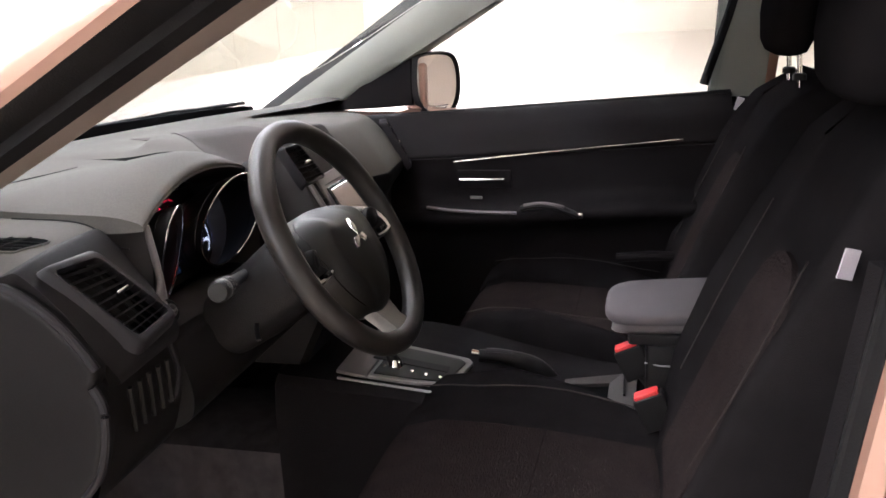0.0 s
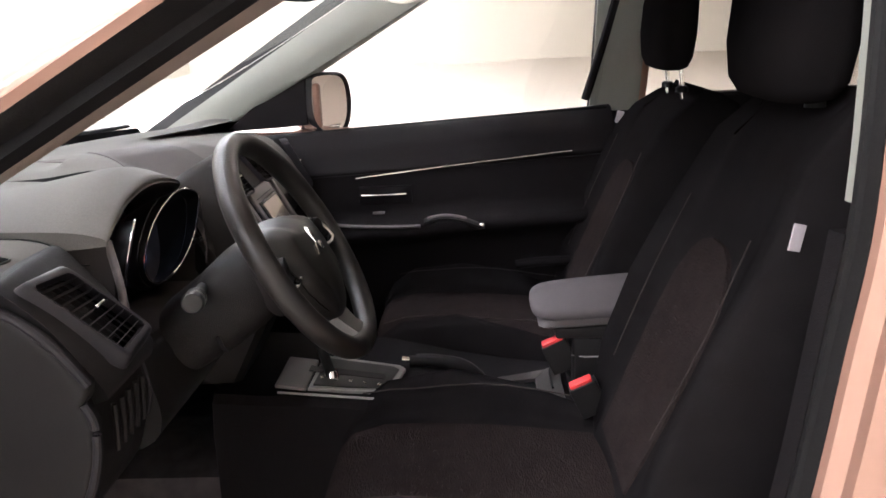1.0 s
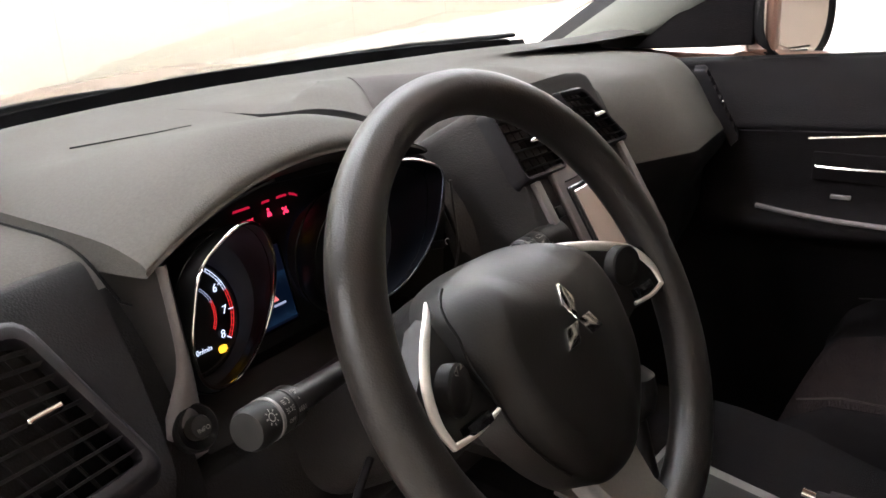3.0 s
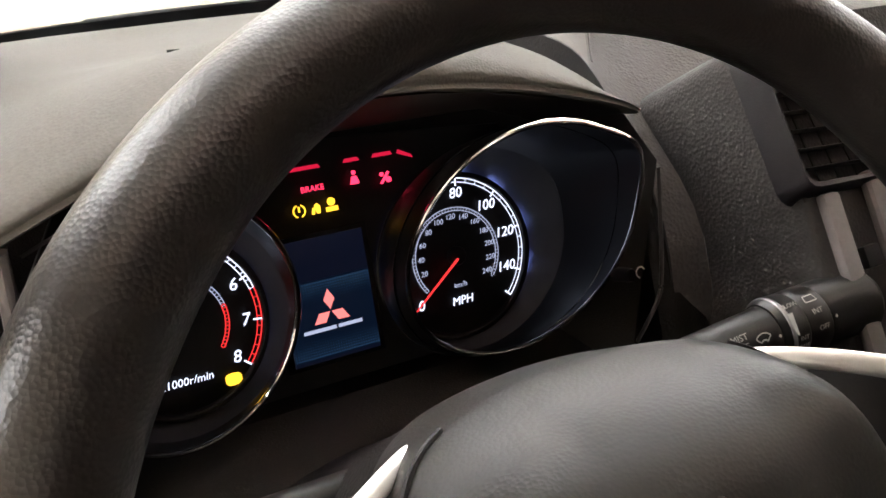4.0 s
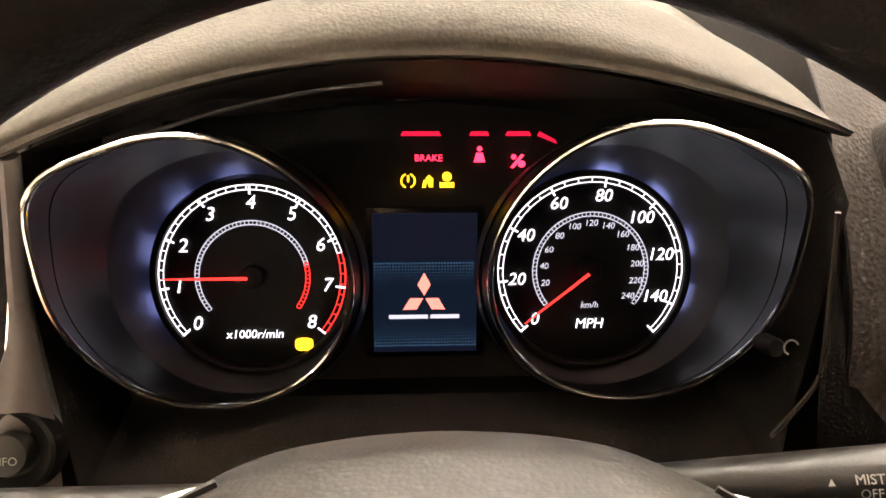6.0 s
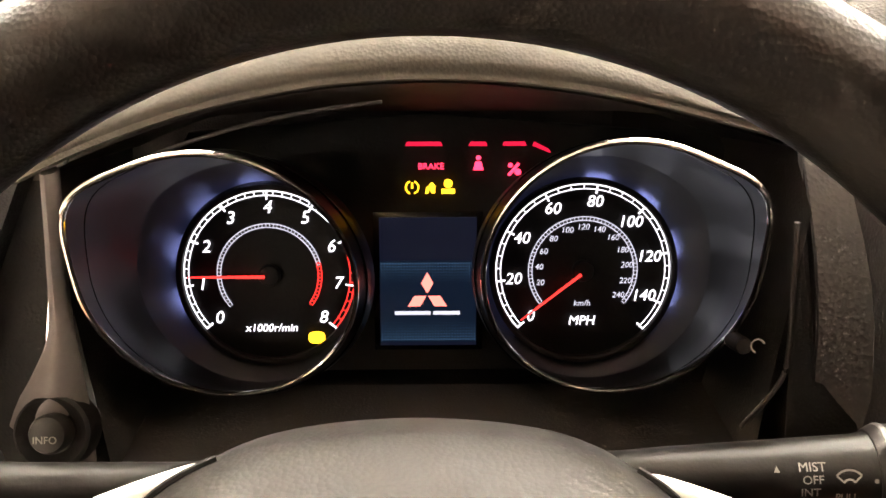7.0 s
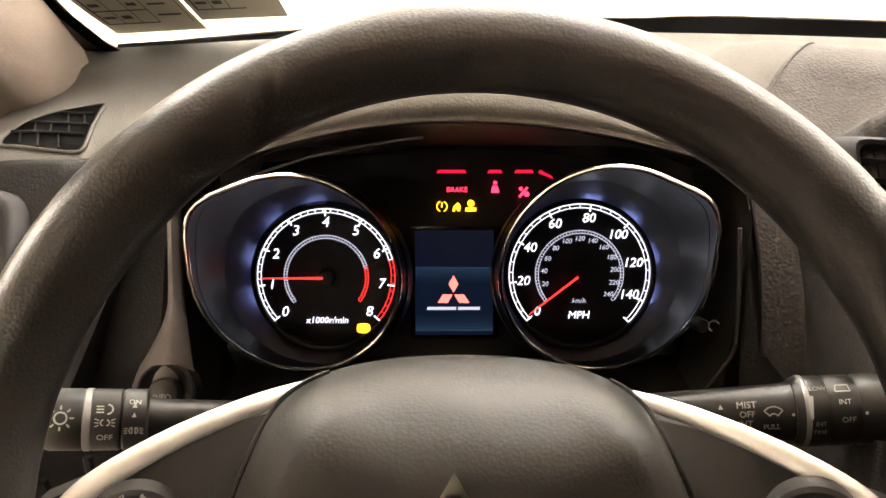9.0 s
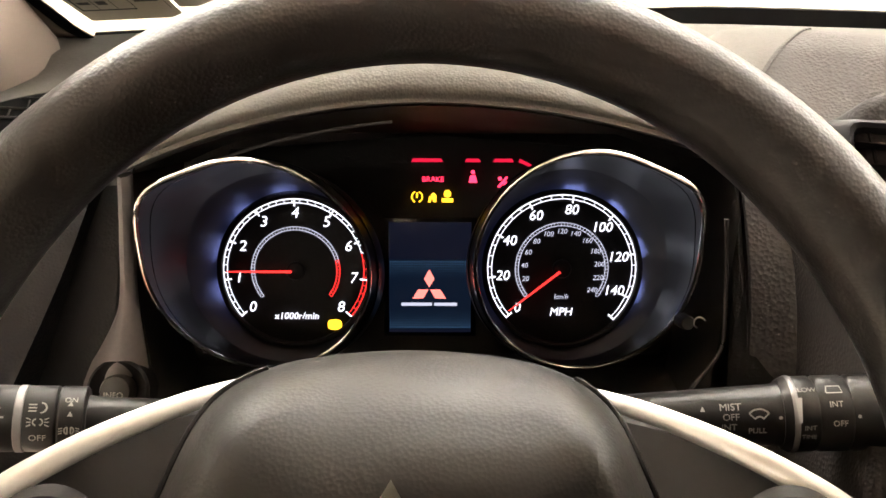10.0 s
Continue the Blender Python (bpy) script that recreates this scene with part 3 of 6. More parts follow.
def hood():
    secs = []
    for x in np.linspace(-0.171, 0.175, 40):
        zl, zt, yw = lip_low(x), lip_top(x), ws_y(x)
        yl = lip_y(x)
        loop = [(yl + 0.004, zl), (yl - 0.006, zl + 0.005), (yl - 0.006, (zl + zt) / 2 + 0.002), (yl + 0.006, zt), (yl + 0.05, zt + 0.010 - 0.1 * x * x), (0.33, zt * 0.55 + 1.140 * 0.45),
                (0.45, 1.132), (yw - 0.10, 1.131), (yw - 0.035, 1.1355), (yw, 1.118), (0.45, 1.09), (0.27, zl - 0.006)]
        secs.append([(x, p[0], p[1]) for p in smooth(loop, 4, closed=True)])
    part("binnacle_hood", loft(secs), DASH, dash, "soft arched hood over the instruments", angle=50)
    # black throat between hood and dial plate

    def rim(x, z, y):
        return (x, y, z)
    front, back = [], []
    for x in np.linspace(-0.160, 0.164, 24):
        front.append(rim(x, lip_low(x) - 0.001, lip_y(x) + 0.001))
        back.append(rim(x * 0.97, min(lip_low(x) - 0.020, 1.106), 0.262))
    for z in np.linspace(1.09, 0.975, 10):
        front.append(rim(0.163, z, 0.150 + (1.09 - z) * 0.10))
        back.append(rim(0.158, z, 0.250 - (1.09 - z) * 0.2))
    for x in np.linspace(0.155, -0.150, 20):
        front.append(rim(x, 0.956 + 0.10 * (x * x), 0.140 + 0.3 * x * x))
        back.append(rim(x, 0.958, 0.226))
    for z in np.linspace(0.975, 1.09, 10):
        front.append(rim(-0.158, z, 0.150 + (1.09 - z) * 0.10))
        back.append(rim(-0.155, z, 0.250 - (1.09 - z) * 0.2))
    mids = [tuple((np.array(a) + np.array(b)) / 2) for a, b in zip(front, back)]
    part("binnacle_throat", loft([front, mids, back], cap=False), THROAT, dash, "black inner wall of the binnacle", angle=50)
    part("throat_rib", tube([(x, 0.185, lip_low(x) - 0.0125 + 0.03 * x) for x in np.linspace(-0.15, -0.02, 30)], 0.0009, k=6), TRIM, dash)


hood()


def strut(x, s, lean=0.0):
    """The satin strip that frames the instruments and swells out round the button below."""
    pts = [(x, 0.150, 1.108), (x - s * 0.001, 0.144, 1.075), (x - s * 0.003, 0.139, 1.040), (x - s * 0.009, 0.137, 1.014), (x - s * 0.016, 0.135, 0.992), (x - s * 0.019, 0.133, 0.970)]
    wid = [0.0034, 0.0036, 0.0050, 0.0120, 0.0200, 0.0220]
    p = smooth([(*a, w) for a, w in zip(pts, wid)], 5)
    secs = []
    for q in p:
        y = q[1] + lean * max(0.0, q[2] - 0.99)
        secs.append([(q[0] - q[3], y + 0.006, q[2]), (q[0] - q[3] * 0.8, y + 0.002, q[2]), (q[0], y, q[2]), (q[0] + q[3] * 0.8, y + 0.002, q[2]), (q[0] + q[3], y + 0.008, q[2]),
                     (q[0], y + 0.012, q[2])])
    return loft(secs)


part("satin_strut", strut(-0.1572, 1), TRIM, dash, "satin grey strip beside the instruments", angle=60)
# Mirror of the satin strut, darkened in colour for its unlit side.
part("satin_strut", strut(0.1690, -1, 0.32), DASH_LOW, dash, "strip beside the instruments, shade put into its colour", angle=60)
part("strut_edge", tube(smooth([(0.1505, 0.135, 1.092), (0.1535, 0.135, 1.066), (0.1568, 0.135, 1.030), (0.1550, 0.135, 1.014), (0.1415, 0.135, 0.992)], 6), 0.0012, k=8), THROAT, dash, "thin satin edge beside the instruments")


def knee():
    """The panel under the instruments and column, with its lower lip."""
    secs = []
    for x in np.linspace(-0.172, 0.20, 16):
        d = 0.012 * math.cos(x * 9)
        loop = [(0.150, 0.952), (0.130 - d, 0.945), (0.118 - d, 0.91), (0.112 - d, 0.87), (0.125, 0.835), (0.18, 0.815), (0.30, 0.81), (0.34, 0.90), (0.26, 0.952)]
        secs.append([(x, p[0], p[1]) for p in smooth(loop, 3, closed=True)])
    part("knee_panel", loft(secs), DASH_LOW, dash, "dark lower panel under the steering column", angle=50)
    # slotted kick vent low on the outer end
    for k in range(5):
        x = -0.312 + 0.020 * k
        part("kick_slot", tube([(x, 0.104, 0.955), (x + 0.004, 0.107, 0.925), (x + 0.012, 0.113, 0.893)], 0.0035, k=6), DASH_LOW, dash)
    part("kick_edge", tube(smooth([(-0.208, 0.112, 0.965), (-0.206, 0.107, 0.93), (-0.212, 0.110, 0.90), (-0.222, 0.116, 0.892)], 5), 0.003, k=8), POD, dash)
    # end cap by the door
    cap = [(0.50, 1.08), (0.30, 1.10), (0.21, 1.092), (0.178, 1.079), (0.150, 1.058), (0.125, 1.030), (0.104, 1.000), (0.107, 0.986), (0.113, 0.978), (0.104, 0.955), (0.107, 0.915), (0.122, 0.87), (0.15, 0.835), (0.22, 0.80), (0.45, 0.79)]
    m = Matrix(((0, 0, -1, -0.346), (1, 0, 0, 0), (0, 1, 0, 0), (0, 0, 0, 1)))
    part("end_cap", slab(cap, m, 0.022, 0.010, 4), BLACK, dash, "black end cap of the dashboard by the door", angle=50)
    for line in (cap[1:7], cap[8:13]):
        part("end_bead", tube(smooth([(-0.363, y, z) for y, z in line], 6), 0.0055, k=10), POD, dash, "rounded rubber bead along the end cap")


knee()


# seams and creases of the upper pad
def on_top(x, y):
    if -0.171 < x < 0.175:
        zt = lip_top(x)
        return ramp(y, [0.17, 0.215, 0.33, 0.45, 0.65], [zt, zt + 0.009, zt * 0.55 + 0.513, 1.132, 1.130]) + 0.0005
    p = smooth(dash_section(x), 4, closed=True)
    top = [q for q in p if q[1] > 1.07 and q[0] > 0.14]
    top = sorted(top, key=lambda q: q[0])
    return ramp(y, [q[0] for q in top], [q[1] for q in top]) + 0.0005


part("seam", tube([(0.166 + 0.70 * (y - 0.209), y, on_top(0.166 + 0.70 * (y - 0.209), y) + 0.0002) for y in np.linspace(0.235, 0.53, 24)], 0.0008, k=6), CHEEK, dash)
part("seam", tube([(-0.1715 - 0.0002 * k, 0.175 + 0.012 * k, on_top(-0.176, 0.175 + 0.012 * k) + 0.0004) for k in range(15)], 0.0013, k=6), BLACK, dash)
part("seam", tube([(x, 0.4675 - 0.27 * x, on_top(x, 0.4675 - 0.27 * x) + 0.0006) for x in np.linspace(-0.024, 0.10, 12)], [0.0011 - 0.00006 * k for k in range(12)], k=6), BLACK, dash)


# ---------------------------------------------------------------- air vents
def vent(quad, m, depth, slats, parent, name, label, group="", knob=True, vanes=4, frame_w=0.010, mat_frame=None, slat_r=0.0046):
    """A four-cornered vent in the frame m (z towards the cabin): raised bezel, near-black sheet for the duct's shade,
    level slats, upright vanes and a thumb wheel.
    """
    v = thing(name, m.translation, label, "air vent", group) if parent is None else parent
    q = np.array(quad, float)
    c = q.mean(0)
    rounded = []
    for i in range(4):
        a, b, d = q[i - 1], q[i], q[(i + 1) % 4]
        ra, rd = b + (a - b) * 0.10, b + (d - b) * 0.10
        for s in np.linspace(0, 1, 4):
            rounded.append(ra * (1 - s) ** 2 + 2 * b * s * (1 - s) + rd * s * s)
    inner = np.array(rounded)

    def grown(w):
        d = inner - c
        return inner + d / np.linalg.norm(d, axis=1)[:, None] * w * 1.25
    rings = [(grown(frame_w + 0.004), -0.004), (grown(frame_w), depth * 0.8), (grown(frame_w * 0.6), depth), (grown(frame_w * 0.15), depth * 0.92), (inner, depth * 0.55), (inner, -0.002)]
    bm = loft([[(*p, z) for p in r] for r, z in rings], cap=False)
    part("bezel", moved(bm, m), mat_frame or POD, v, "", angle=50)
    # No hole behind: a near-black plate paints the shade of the duct.
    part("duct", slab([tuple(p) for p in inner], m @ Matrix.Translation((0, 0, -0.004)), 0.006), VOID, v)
    tl, tr, br, bl = q
    for k in range(slats):
        s = (k + 0.7) / (slats + 0.4)
        a, b = tl + (bl - tl) * s, tr + (br - tr) * s
        part("slat", moved(tube([(*a, depth * 0.62), (*((a + b) / 2), depth * 0.66), (*b, depth * 0.62)], slat_r, k=8, flat=0.14 if slat_r > 0.001 else 1.0, up=(0, 1, 0)), m), mat_frame or FASCIA, v)
    for k in range(vanes):
        s = (k + 1) / (vanes + 1)
        a, b = tl + (tr - tl) * s, bl + (br - bl) * s
        part("vane", moved(tube([(*a, depth * 0.30), (*b, depth * 0.30)], 0.0012, k=6), m), BLACK, v)
    if knob:
        part("thumb_tab", rbox((-0.011, -0.0022, 0), (0.011, 0.0022, 0.007), 0.002, 3, m @ Matrix.Translation((c[0] * 0.7 + tr[0] * 0.1 + br[0] * 0.2, c[1] * 0.8 + tr[1] * 0.1 + br[1] * 0.1, depth * 0.7))),
             CHROME, v, "small bright thumb tab")
    return v


# side vent: a pod on the slanting end of the dashboard, its vent leaning back towards the windscreen
def pod():
    right = smooth([(-0.182, 0.216, 1.109), (-0.184, 0.198, 1.104), (-0.194, 0.150, 1.057), (-0.208, 0.106, 1.013), (-0.216, 0.090, 0.994), (-0.222, 0.092, 0.978)], 5)
    left = smooth([(-0.350, 0.206, 1.103), (-0.350, 0.190, 1.101), (-0.350, 0.146, 1.062), (-0.349, 0.112, 1.014), (-0.336, 0.101, 0.982), (-0.324, 0.104, 0.966)], 5)
    secs = []
    for f in np.linspace(0, 1, 15):
        line = [a * (1 - f) + b * f + np.array((0, -0.005, 0.005)) * math.sin(math.pi * f) for a, b in zip(left, right)]
        back = [p + np.array((0, 0.035, -0.012)) for p in (line[-1], line[len(line) // 2], line[0])]
        secs.append([tuple(p) for p in line + back])
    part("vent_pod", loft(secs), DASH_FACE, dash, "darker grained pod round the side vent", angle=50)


pod()
VM = frame_of((-0.2765, 0.1330, 1.0478), (0.998, 0.012, 0.060), (0.0, 0.680, 0.733))
vent([(-0.046, 0.062), (0.022, 0.050), (0.0405, -0.050), (-0.0285, -0.051)], VM, 0.015, 9, None, "side_vent", "four-cornered side air vent with black slats in a dark bezel", "dashboard air vents", frame_w=0.011)

# demister vent on top of the pad
def demister():
    """A flush, leaf-shaped grille: near-black sheet for the mouth's shade, low rim, level slats and short vanes, all
    following the pad.
    """
    v = thing("demister_vent", (-0.268, 0.285, on_top(-0.268, 0.285)), "small flush side-window demister grille in the dash top", "air vent", "dashboard air vents")
    ring = smooth([(-0.293, 0.246), (-0.298, 0.272), (-0.299, 0.304), (-0.286, 0.333), (-0.264, 0.350), (-0.258, 0.328), (-0.247, 0.282), (-0.238, 0.243), (-0.244, 0.236), (-0.262, 0.238), (-0.281, 0.242)], 4, closed=True)
    lay = lambda x, y, h: (x, y, on_top(x, y) + h)
    cx, cy = -0.268, 0.280
    rings = [[lay(cx + (p[0] - cx) * k, cy + (p[1] - cy) * k, 0.0016) for p in ring] for k in (1.0, 0.66, 0.33, 0.02)]
    part("mouth", loft(rings), VOID, v, "mouth of the grille, its shade a near-black sheet")
    part("rim", tube([lay(p[0], p[1], 0.0008) for p in ring], 0.0014, closed=True, k=8), DASH, v)
    for a, b in (((-0.283, 0.318), (-0.257, 0.312)), ((-0.293, 0.292), (-0.249, 0.281)), ((-0.296, 0.268), (-0.244, 0.258))):
        part("slat", tube([lay(a[0] + (b[0] - a[0]) * k / 5, a[1] + (b[1] - a[1]) * k / 5, 0.0030) for k in range(6)], 0.0010, k=6), DASH_FACE, v)
    for a, b in (((-0.266, 0.288), (-0.276, 0.314)), ((-0.254, 0.286), (-0.264, 0.312)), ((-0.280, 0.266), (-0.289, 0.290)), ((-0.268, 0.263), (-0.277, 0.287)), ((-0.255, 0.261), (-0.264, 0.284)),
                 ((-0.280, 0.244), (-0.289, 0.266)), ((-0.267, 0.240), (-0.276, 0.263)), ((-0.253, 0.238), (-0.262, 0.261))):
        part("vane", tube([lay(a[0] + (b[0] - a[0]) * k / 3, a[1] + (b[1] - a[1]) * k / 3, 0.0022) for k in range(4)], 0.0007, k=5), DASH_FACE, v)


demister()


# ---------------------------------------------------------------- instruments
FM = frame_of((0, 0.24, 1.02), (1, 0, 0), (0, math.sin(radians(12.7)), math.cos(radians(12.7))))
cluster = thing("instrument_cluster", (0, 0.25, 0.97), "lit twin-dial instrument cluster with chrome rings and a colour display", "instrument cluster")


def at(u, v, z=0.0):
    return FM @ Matrix.Translation((u, v, z))


part("dial_plate", slab([(-0.150, -0.056), (0.152, -0.056), (0.158, 0.03), (0.130, 0.078), (0, 0.088), (-0.128, 0.078), (-0.156, 0.03)], at(0, 0, -0.012), 0.010, 0.002), BLACK, cluster)


def ring_points(side, n=96):
    """A chrome ring: an upright oval drawn out to a point at its upper outer side, leaning towards the driver there."""
    pts = []
    size, lift, skew, lean = (0.986, -0.0035, 0.0563, 0.0074) if side < 0 else (1.0056, -0.0005, 0.0351, 0.0174)
    for q in np.linspace(0, 360, n, endpoint=False):
        a = radians(q)
        k = size - 0.0175 * math.sin(a) - lean * math.cos(2 * a) - skew * math.sin(2 * a) + 0.107 * math.exp(-(((q - 140) / 16) ** 2))
        x, z = 0.0580 * k * math.cos(a), lift + 0.0705 * k * math.sin(a)
        pts.append((side * ((0.0840 if side > 0 else 0.0920) - x), 0.163 + 0.33 * x - 0.30 * z, 1.054 + z))
    return pts


def dial(side, cu, cv, numbers, a0, step, ticks, fine, inner_numbers, needle_at, caption, name, label, red_from=None):
    d = part(name, lathe([(0.0495, -0.001), (0.0485, 0.0005), (0.020, 0.0008), (0.0005, 0.0008)], at(cu, cv), 64), BLACK, cluster, label)
    end = a0 - step * ticks
    big_r = 0.97 if side < 0 else 1.0
    white_end = a0 - step * red_from if red_from else end

    def scale_of(lo, hi, material, title):
        bm = flat_strip(arc(cu, cv, 0.0478 * big_r, lo, hi, 70), 0.00065)
        flat_strip(arc(cu, cv, 0.0453 * big_r, lo, hi, 70), 0.0005, bm)
        n = round((lo - hi) / fine)
        for k in range(n + 1):
            q = radians(lo - (lo - hi) * k / n)
            flat_strip([(cu + r * math.cos(q), cv + r * math.sin(q)) for r in (0.0453 * big_r, 0.0478 * big_r)], 0.0005, bm)
        part(title, moved(bm, FM @ Matrix.Translation((0, 0, 0.0024))), material, d)
    scale_of(a0, white_end, WHITE_LIT, "scale")
    if red_from:
        scale_of(white_end, end, RED_LIT, "red_scale")
    for k in range(ticks + 1):
        q = radians(a0 - step * k)
        bm = flat_strip([(cu + r * math.cos(q), cv + r * math.sin(q)) for r in (0.0430 * big_r, 0.0481 * big_r)], 0.0010, None, 0.0003)
        part("tick_mark", moved(bm, FM @ Matrix.Translation((0, 0, 0.0024))), WHITE_LIT, d)
    for k, text in enumerate(numbers):
        q = radians(a0 - step * k)
        r = (0.0385 if len(text) < 3 else 0.0368) * big_r
        lettering(text, 0.0098 if side < 0 else 0.0090, at(cu + r * math.cos(q), cv + r * math.sin(q), 0.0022), d, WHITE_LIT, "numeral", lean=0.18)
    ri = 0.0285 if not inner_numbers else 0.0300
    i_red = 14 if red_from else -37
    for lo, hi, material in ((218, i_red, DIM_LIT),) + (((i_red, -36, RED_LIT),) if red_from else ()):
        bm = flat_strip(arc(cu, cv, ri, lo, hi, 60), 0.0005)
        flat_strip(arc(cu, cv, ri - 0.0020, lo, hi, 60), 0.0005, bm)
        for k in range(round((lo - hi) / 4.2) + 1):
            q = radians(lo - 4.2 * k)
            flat_strip([(cu + r * math.cos(q), cv + r * math.sin(q)) for r in (ri - 0.002, ri)], 0.0004, bm)
        part("inner_scale", moved(bm, FM @ Matrix.Translation((0, 0, 0.0024))), material, d)
    for k, text in enumerate(inner_numbers):
        q = radians(217 - 21 * (k + 1))
        lettering(text, 0.0046, at(cu + 0.0243 * math.cos(q), cv + 0.0243 * math.sin(q), 0.0022), d, DIM_LIT, "numeral", lean=0.15)
    for text, v, size, material in caption:
        lettering(text, size, at(cu, cv + v, 0.0022), d, material, "lettering", lean=0.15)
    q = radians(needle_at)
    nd = bmesh.new()
    w = Vector((-math.sin(q), math.cos(q), 0))
    e = Vector((math.cos(q), math.sin(q), 0))
    prof = [(0.002, 0.0009), (0.030, 0.00065), (0.0435, 0.00035)]
    secs = [[e * r + w * h, e * r + Vector((0, 0, 0.0012)), e * r - w * h, e * r - Vector((0, 0, 0.0008))] for r, h in prof]
    part("needle", moved(loft(secs), at(cu, cv, 0.007)), RED_LIT, d, "lit red needle")
    part("needle_cap", lathe([(0.0060, 0.001), (0.0060, 0.004), (0.0052, 0.0052), (0.0005, 0.0056)], at(cu, cv), 32), BLACK, d)
    # glowing light guide round the dial, its dark funnel and the chrome ring
    lip = 0.0486 * big_r
    part("dial_lip", lathe([(lip, 0.0006), (lip, 0.0046), (lip + 0.0012, 0.0054), (lip + 0.0030, 0.0052), (lip + 0.0030, 0.0047), (lip + 0.0010, 0.0040), (lip + 0.0005, 0.0006)], at(cu, cv), 64), BLACK, d)
    part("light_guide", moved(tube([(*p, 0.0018) for p in arc(cu, cv, lip + 0.0013, -44, 224, 60)], 0.0004, k=6), FM), HALO_RING, d)
    for q in (196, 164, 132, 98) if side < 0 else (82, 48, 16, -16):
        part("light_spot", moved(tube([(*p, 0.0018) for p in arc(cu, cv, lip + 0.0013, q - 7, q + 7, 8)], 0.0007, k=6), FM), HALO_SPOT, d)
    base = [tuple(at(cu, cv) @ Vector((0.0515 * math.cos(radians(t)), 0.0515 * math.sin(radians(t)), 0.0))) for t in np.linspace(0, 360, 96, endpoint=False)]
    rim = ring_points(side)
    ang = lambda p: math.atan2(p[2] - 1.0495, p[0] - (0.0840 if side > 0 else -0.0920))
    base = sorted(base, key=lambda p: math.atan2(p[2] - 1.02 - cv, p[0] - cu))
    rim = sorted(rim, key=ang)
    def ring_row(f, out=0.008):
        return [tuple(np.array(a) * (1 - f) + np.array(b) * f + out * math.sin(math.pi * f) * (np.array((a[0] - cu, 0, a[2] - 1.02)) / 0.05)) for a, b in zip(base, rim)]
    # The edge of the dial glow is painted: pale bowl, then darker funnel.
    part("glow_bowl", loft([ring_row(f) for f in (0, 0.10, 0.21, 0.32)], cap=False), BOWL, d, "inner bowl of the funnel, paled in colour to hold the dial glow", angle=60)
    part("funnel", loft([ring_row(0.32), ring_row(0.335, 0.0065), ring_row(0.50, 0.0075), ring_row(0.75), ring_row(1.0)], cap=False), FUNNEL, d, "gloss black outer funnel", angle=30)
    part("inner_bead", tube(ring_row(0.80), 0.0005, closed=True, k=6, up=(0, 1, 0.1)), PIANO, d)
    part("chrome_ring", tube(rim, 0.0014, closed=True, k=10, up=(0, 1, 0.1)), CHROME, d, "thin pointed chrome ring")
    return d


HALO_RING = glowing("light_guide", (0.28, 0.36, 1.0), 0.5)
HALO_SPOT = glowing("light_spot", (0.34, 0.42, 1.0), 12.0)
# Bowl paler, funnel darker in colour, so the dial glow fades outwards.
BOWL = surfaced("dial_bowl", (0.055, 0.055, 0.062), 0.6, spec=0.1, vary=0.2, patch=60)
FUNNEL = surfaced("dial_funnel", (0.0052, 0.0050, 0.0052), 0.34, spec=0.22, vary=0.15, wear=0.08)

dial(-1, -0.0866, 0.0005, list("012345678"), 220, 32.5, 8, 6.5, [], 180, [("x1000r/min", -0.0300, 0.0062, WHITE_LIT)], "tachometer",
     "white-lit engine speed dial with a red zone", red_from=6.3)
dial(1, 0.0850, 0.0022, ["0", "20", "40", "60", "80", "100", "120", "140"], 222, 35.0, 7, 8.75, [str(20 * k) for k in range(1, 13)], 218,
     [("MPH", -0.0285, 0.0074, WHITE_LIT), ("km/h", -0.0185, 0.0046, DIM_LIT)], "speedometer", "white-lit speed dial in miles per hour")


def tail_scale():
    """The last stretch of the speed scale past 140."""
    bm = flat_strip(arc(0.0850, 0.0022, 0.0478, -23, -44, 20), 0.00065)
    flat_strip(arc(0.0850, 0.0022, 0.0453, -23, -44, 20), 0.0005, bm)
    flat_strip([(0.0850 + r * math.cos(radians(-44)), 0.0022 + r * math.sin(radians(-44))) for r in (0.0430, 0.0481)], 0.0010, bm)
    part("scale_end", moved(bm, FM @ Matrix.Translation((0, 0, 0.0024))), WHITE_LIT, cluster)


tail_scale()


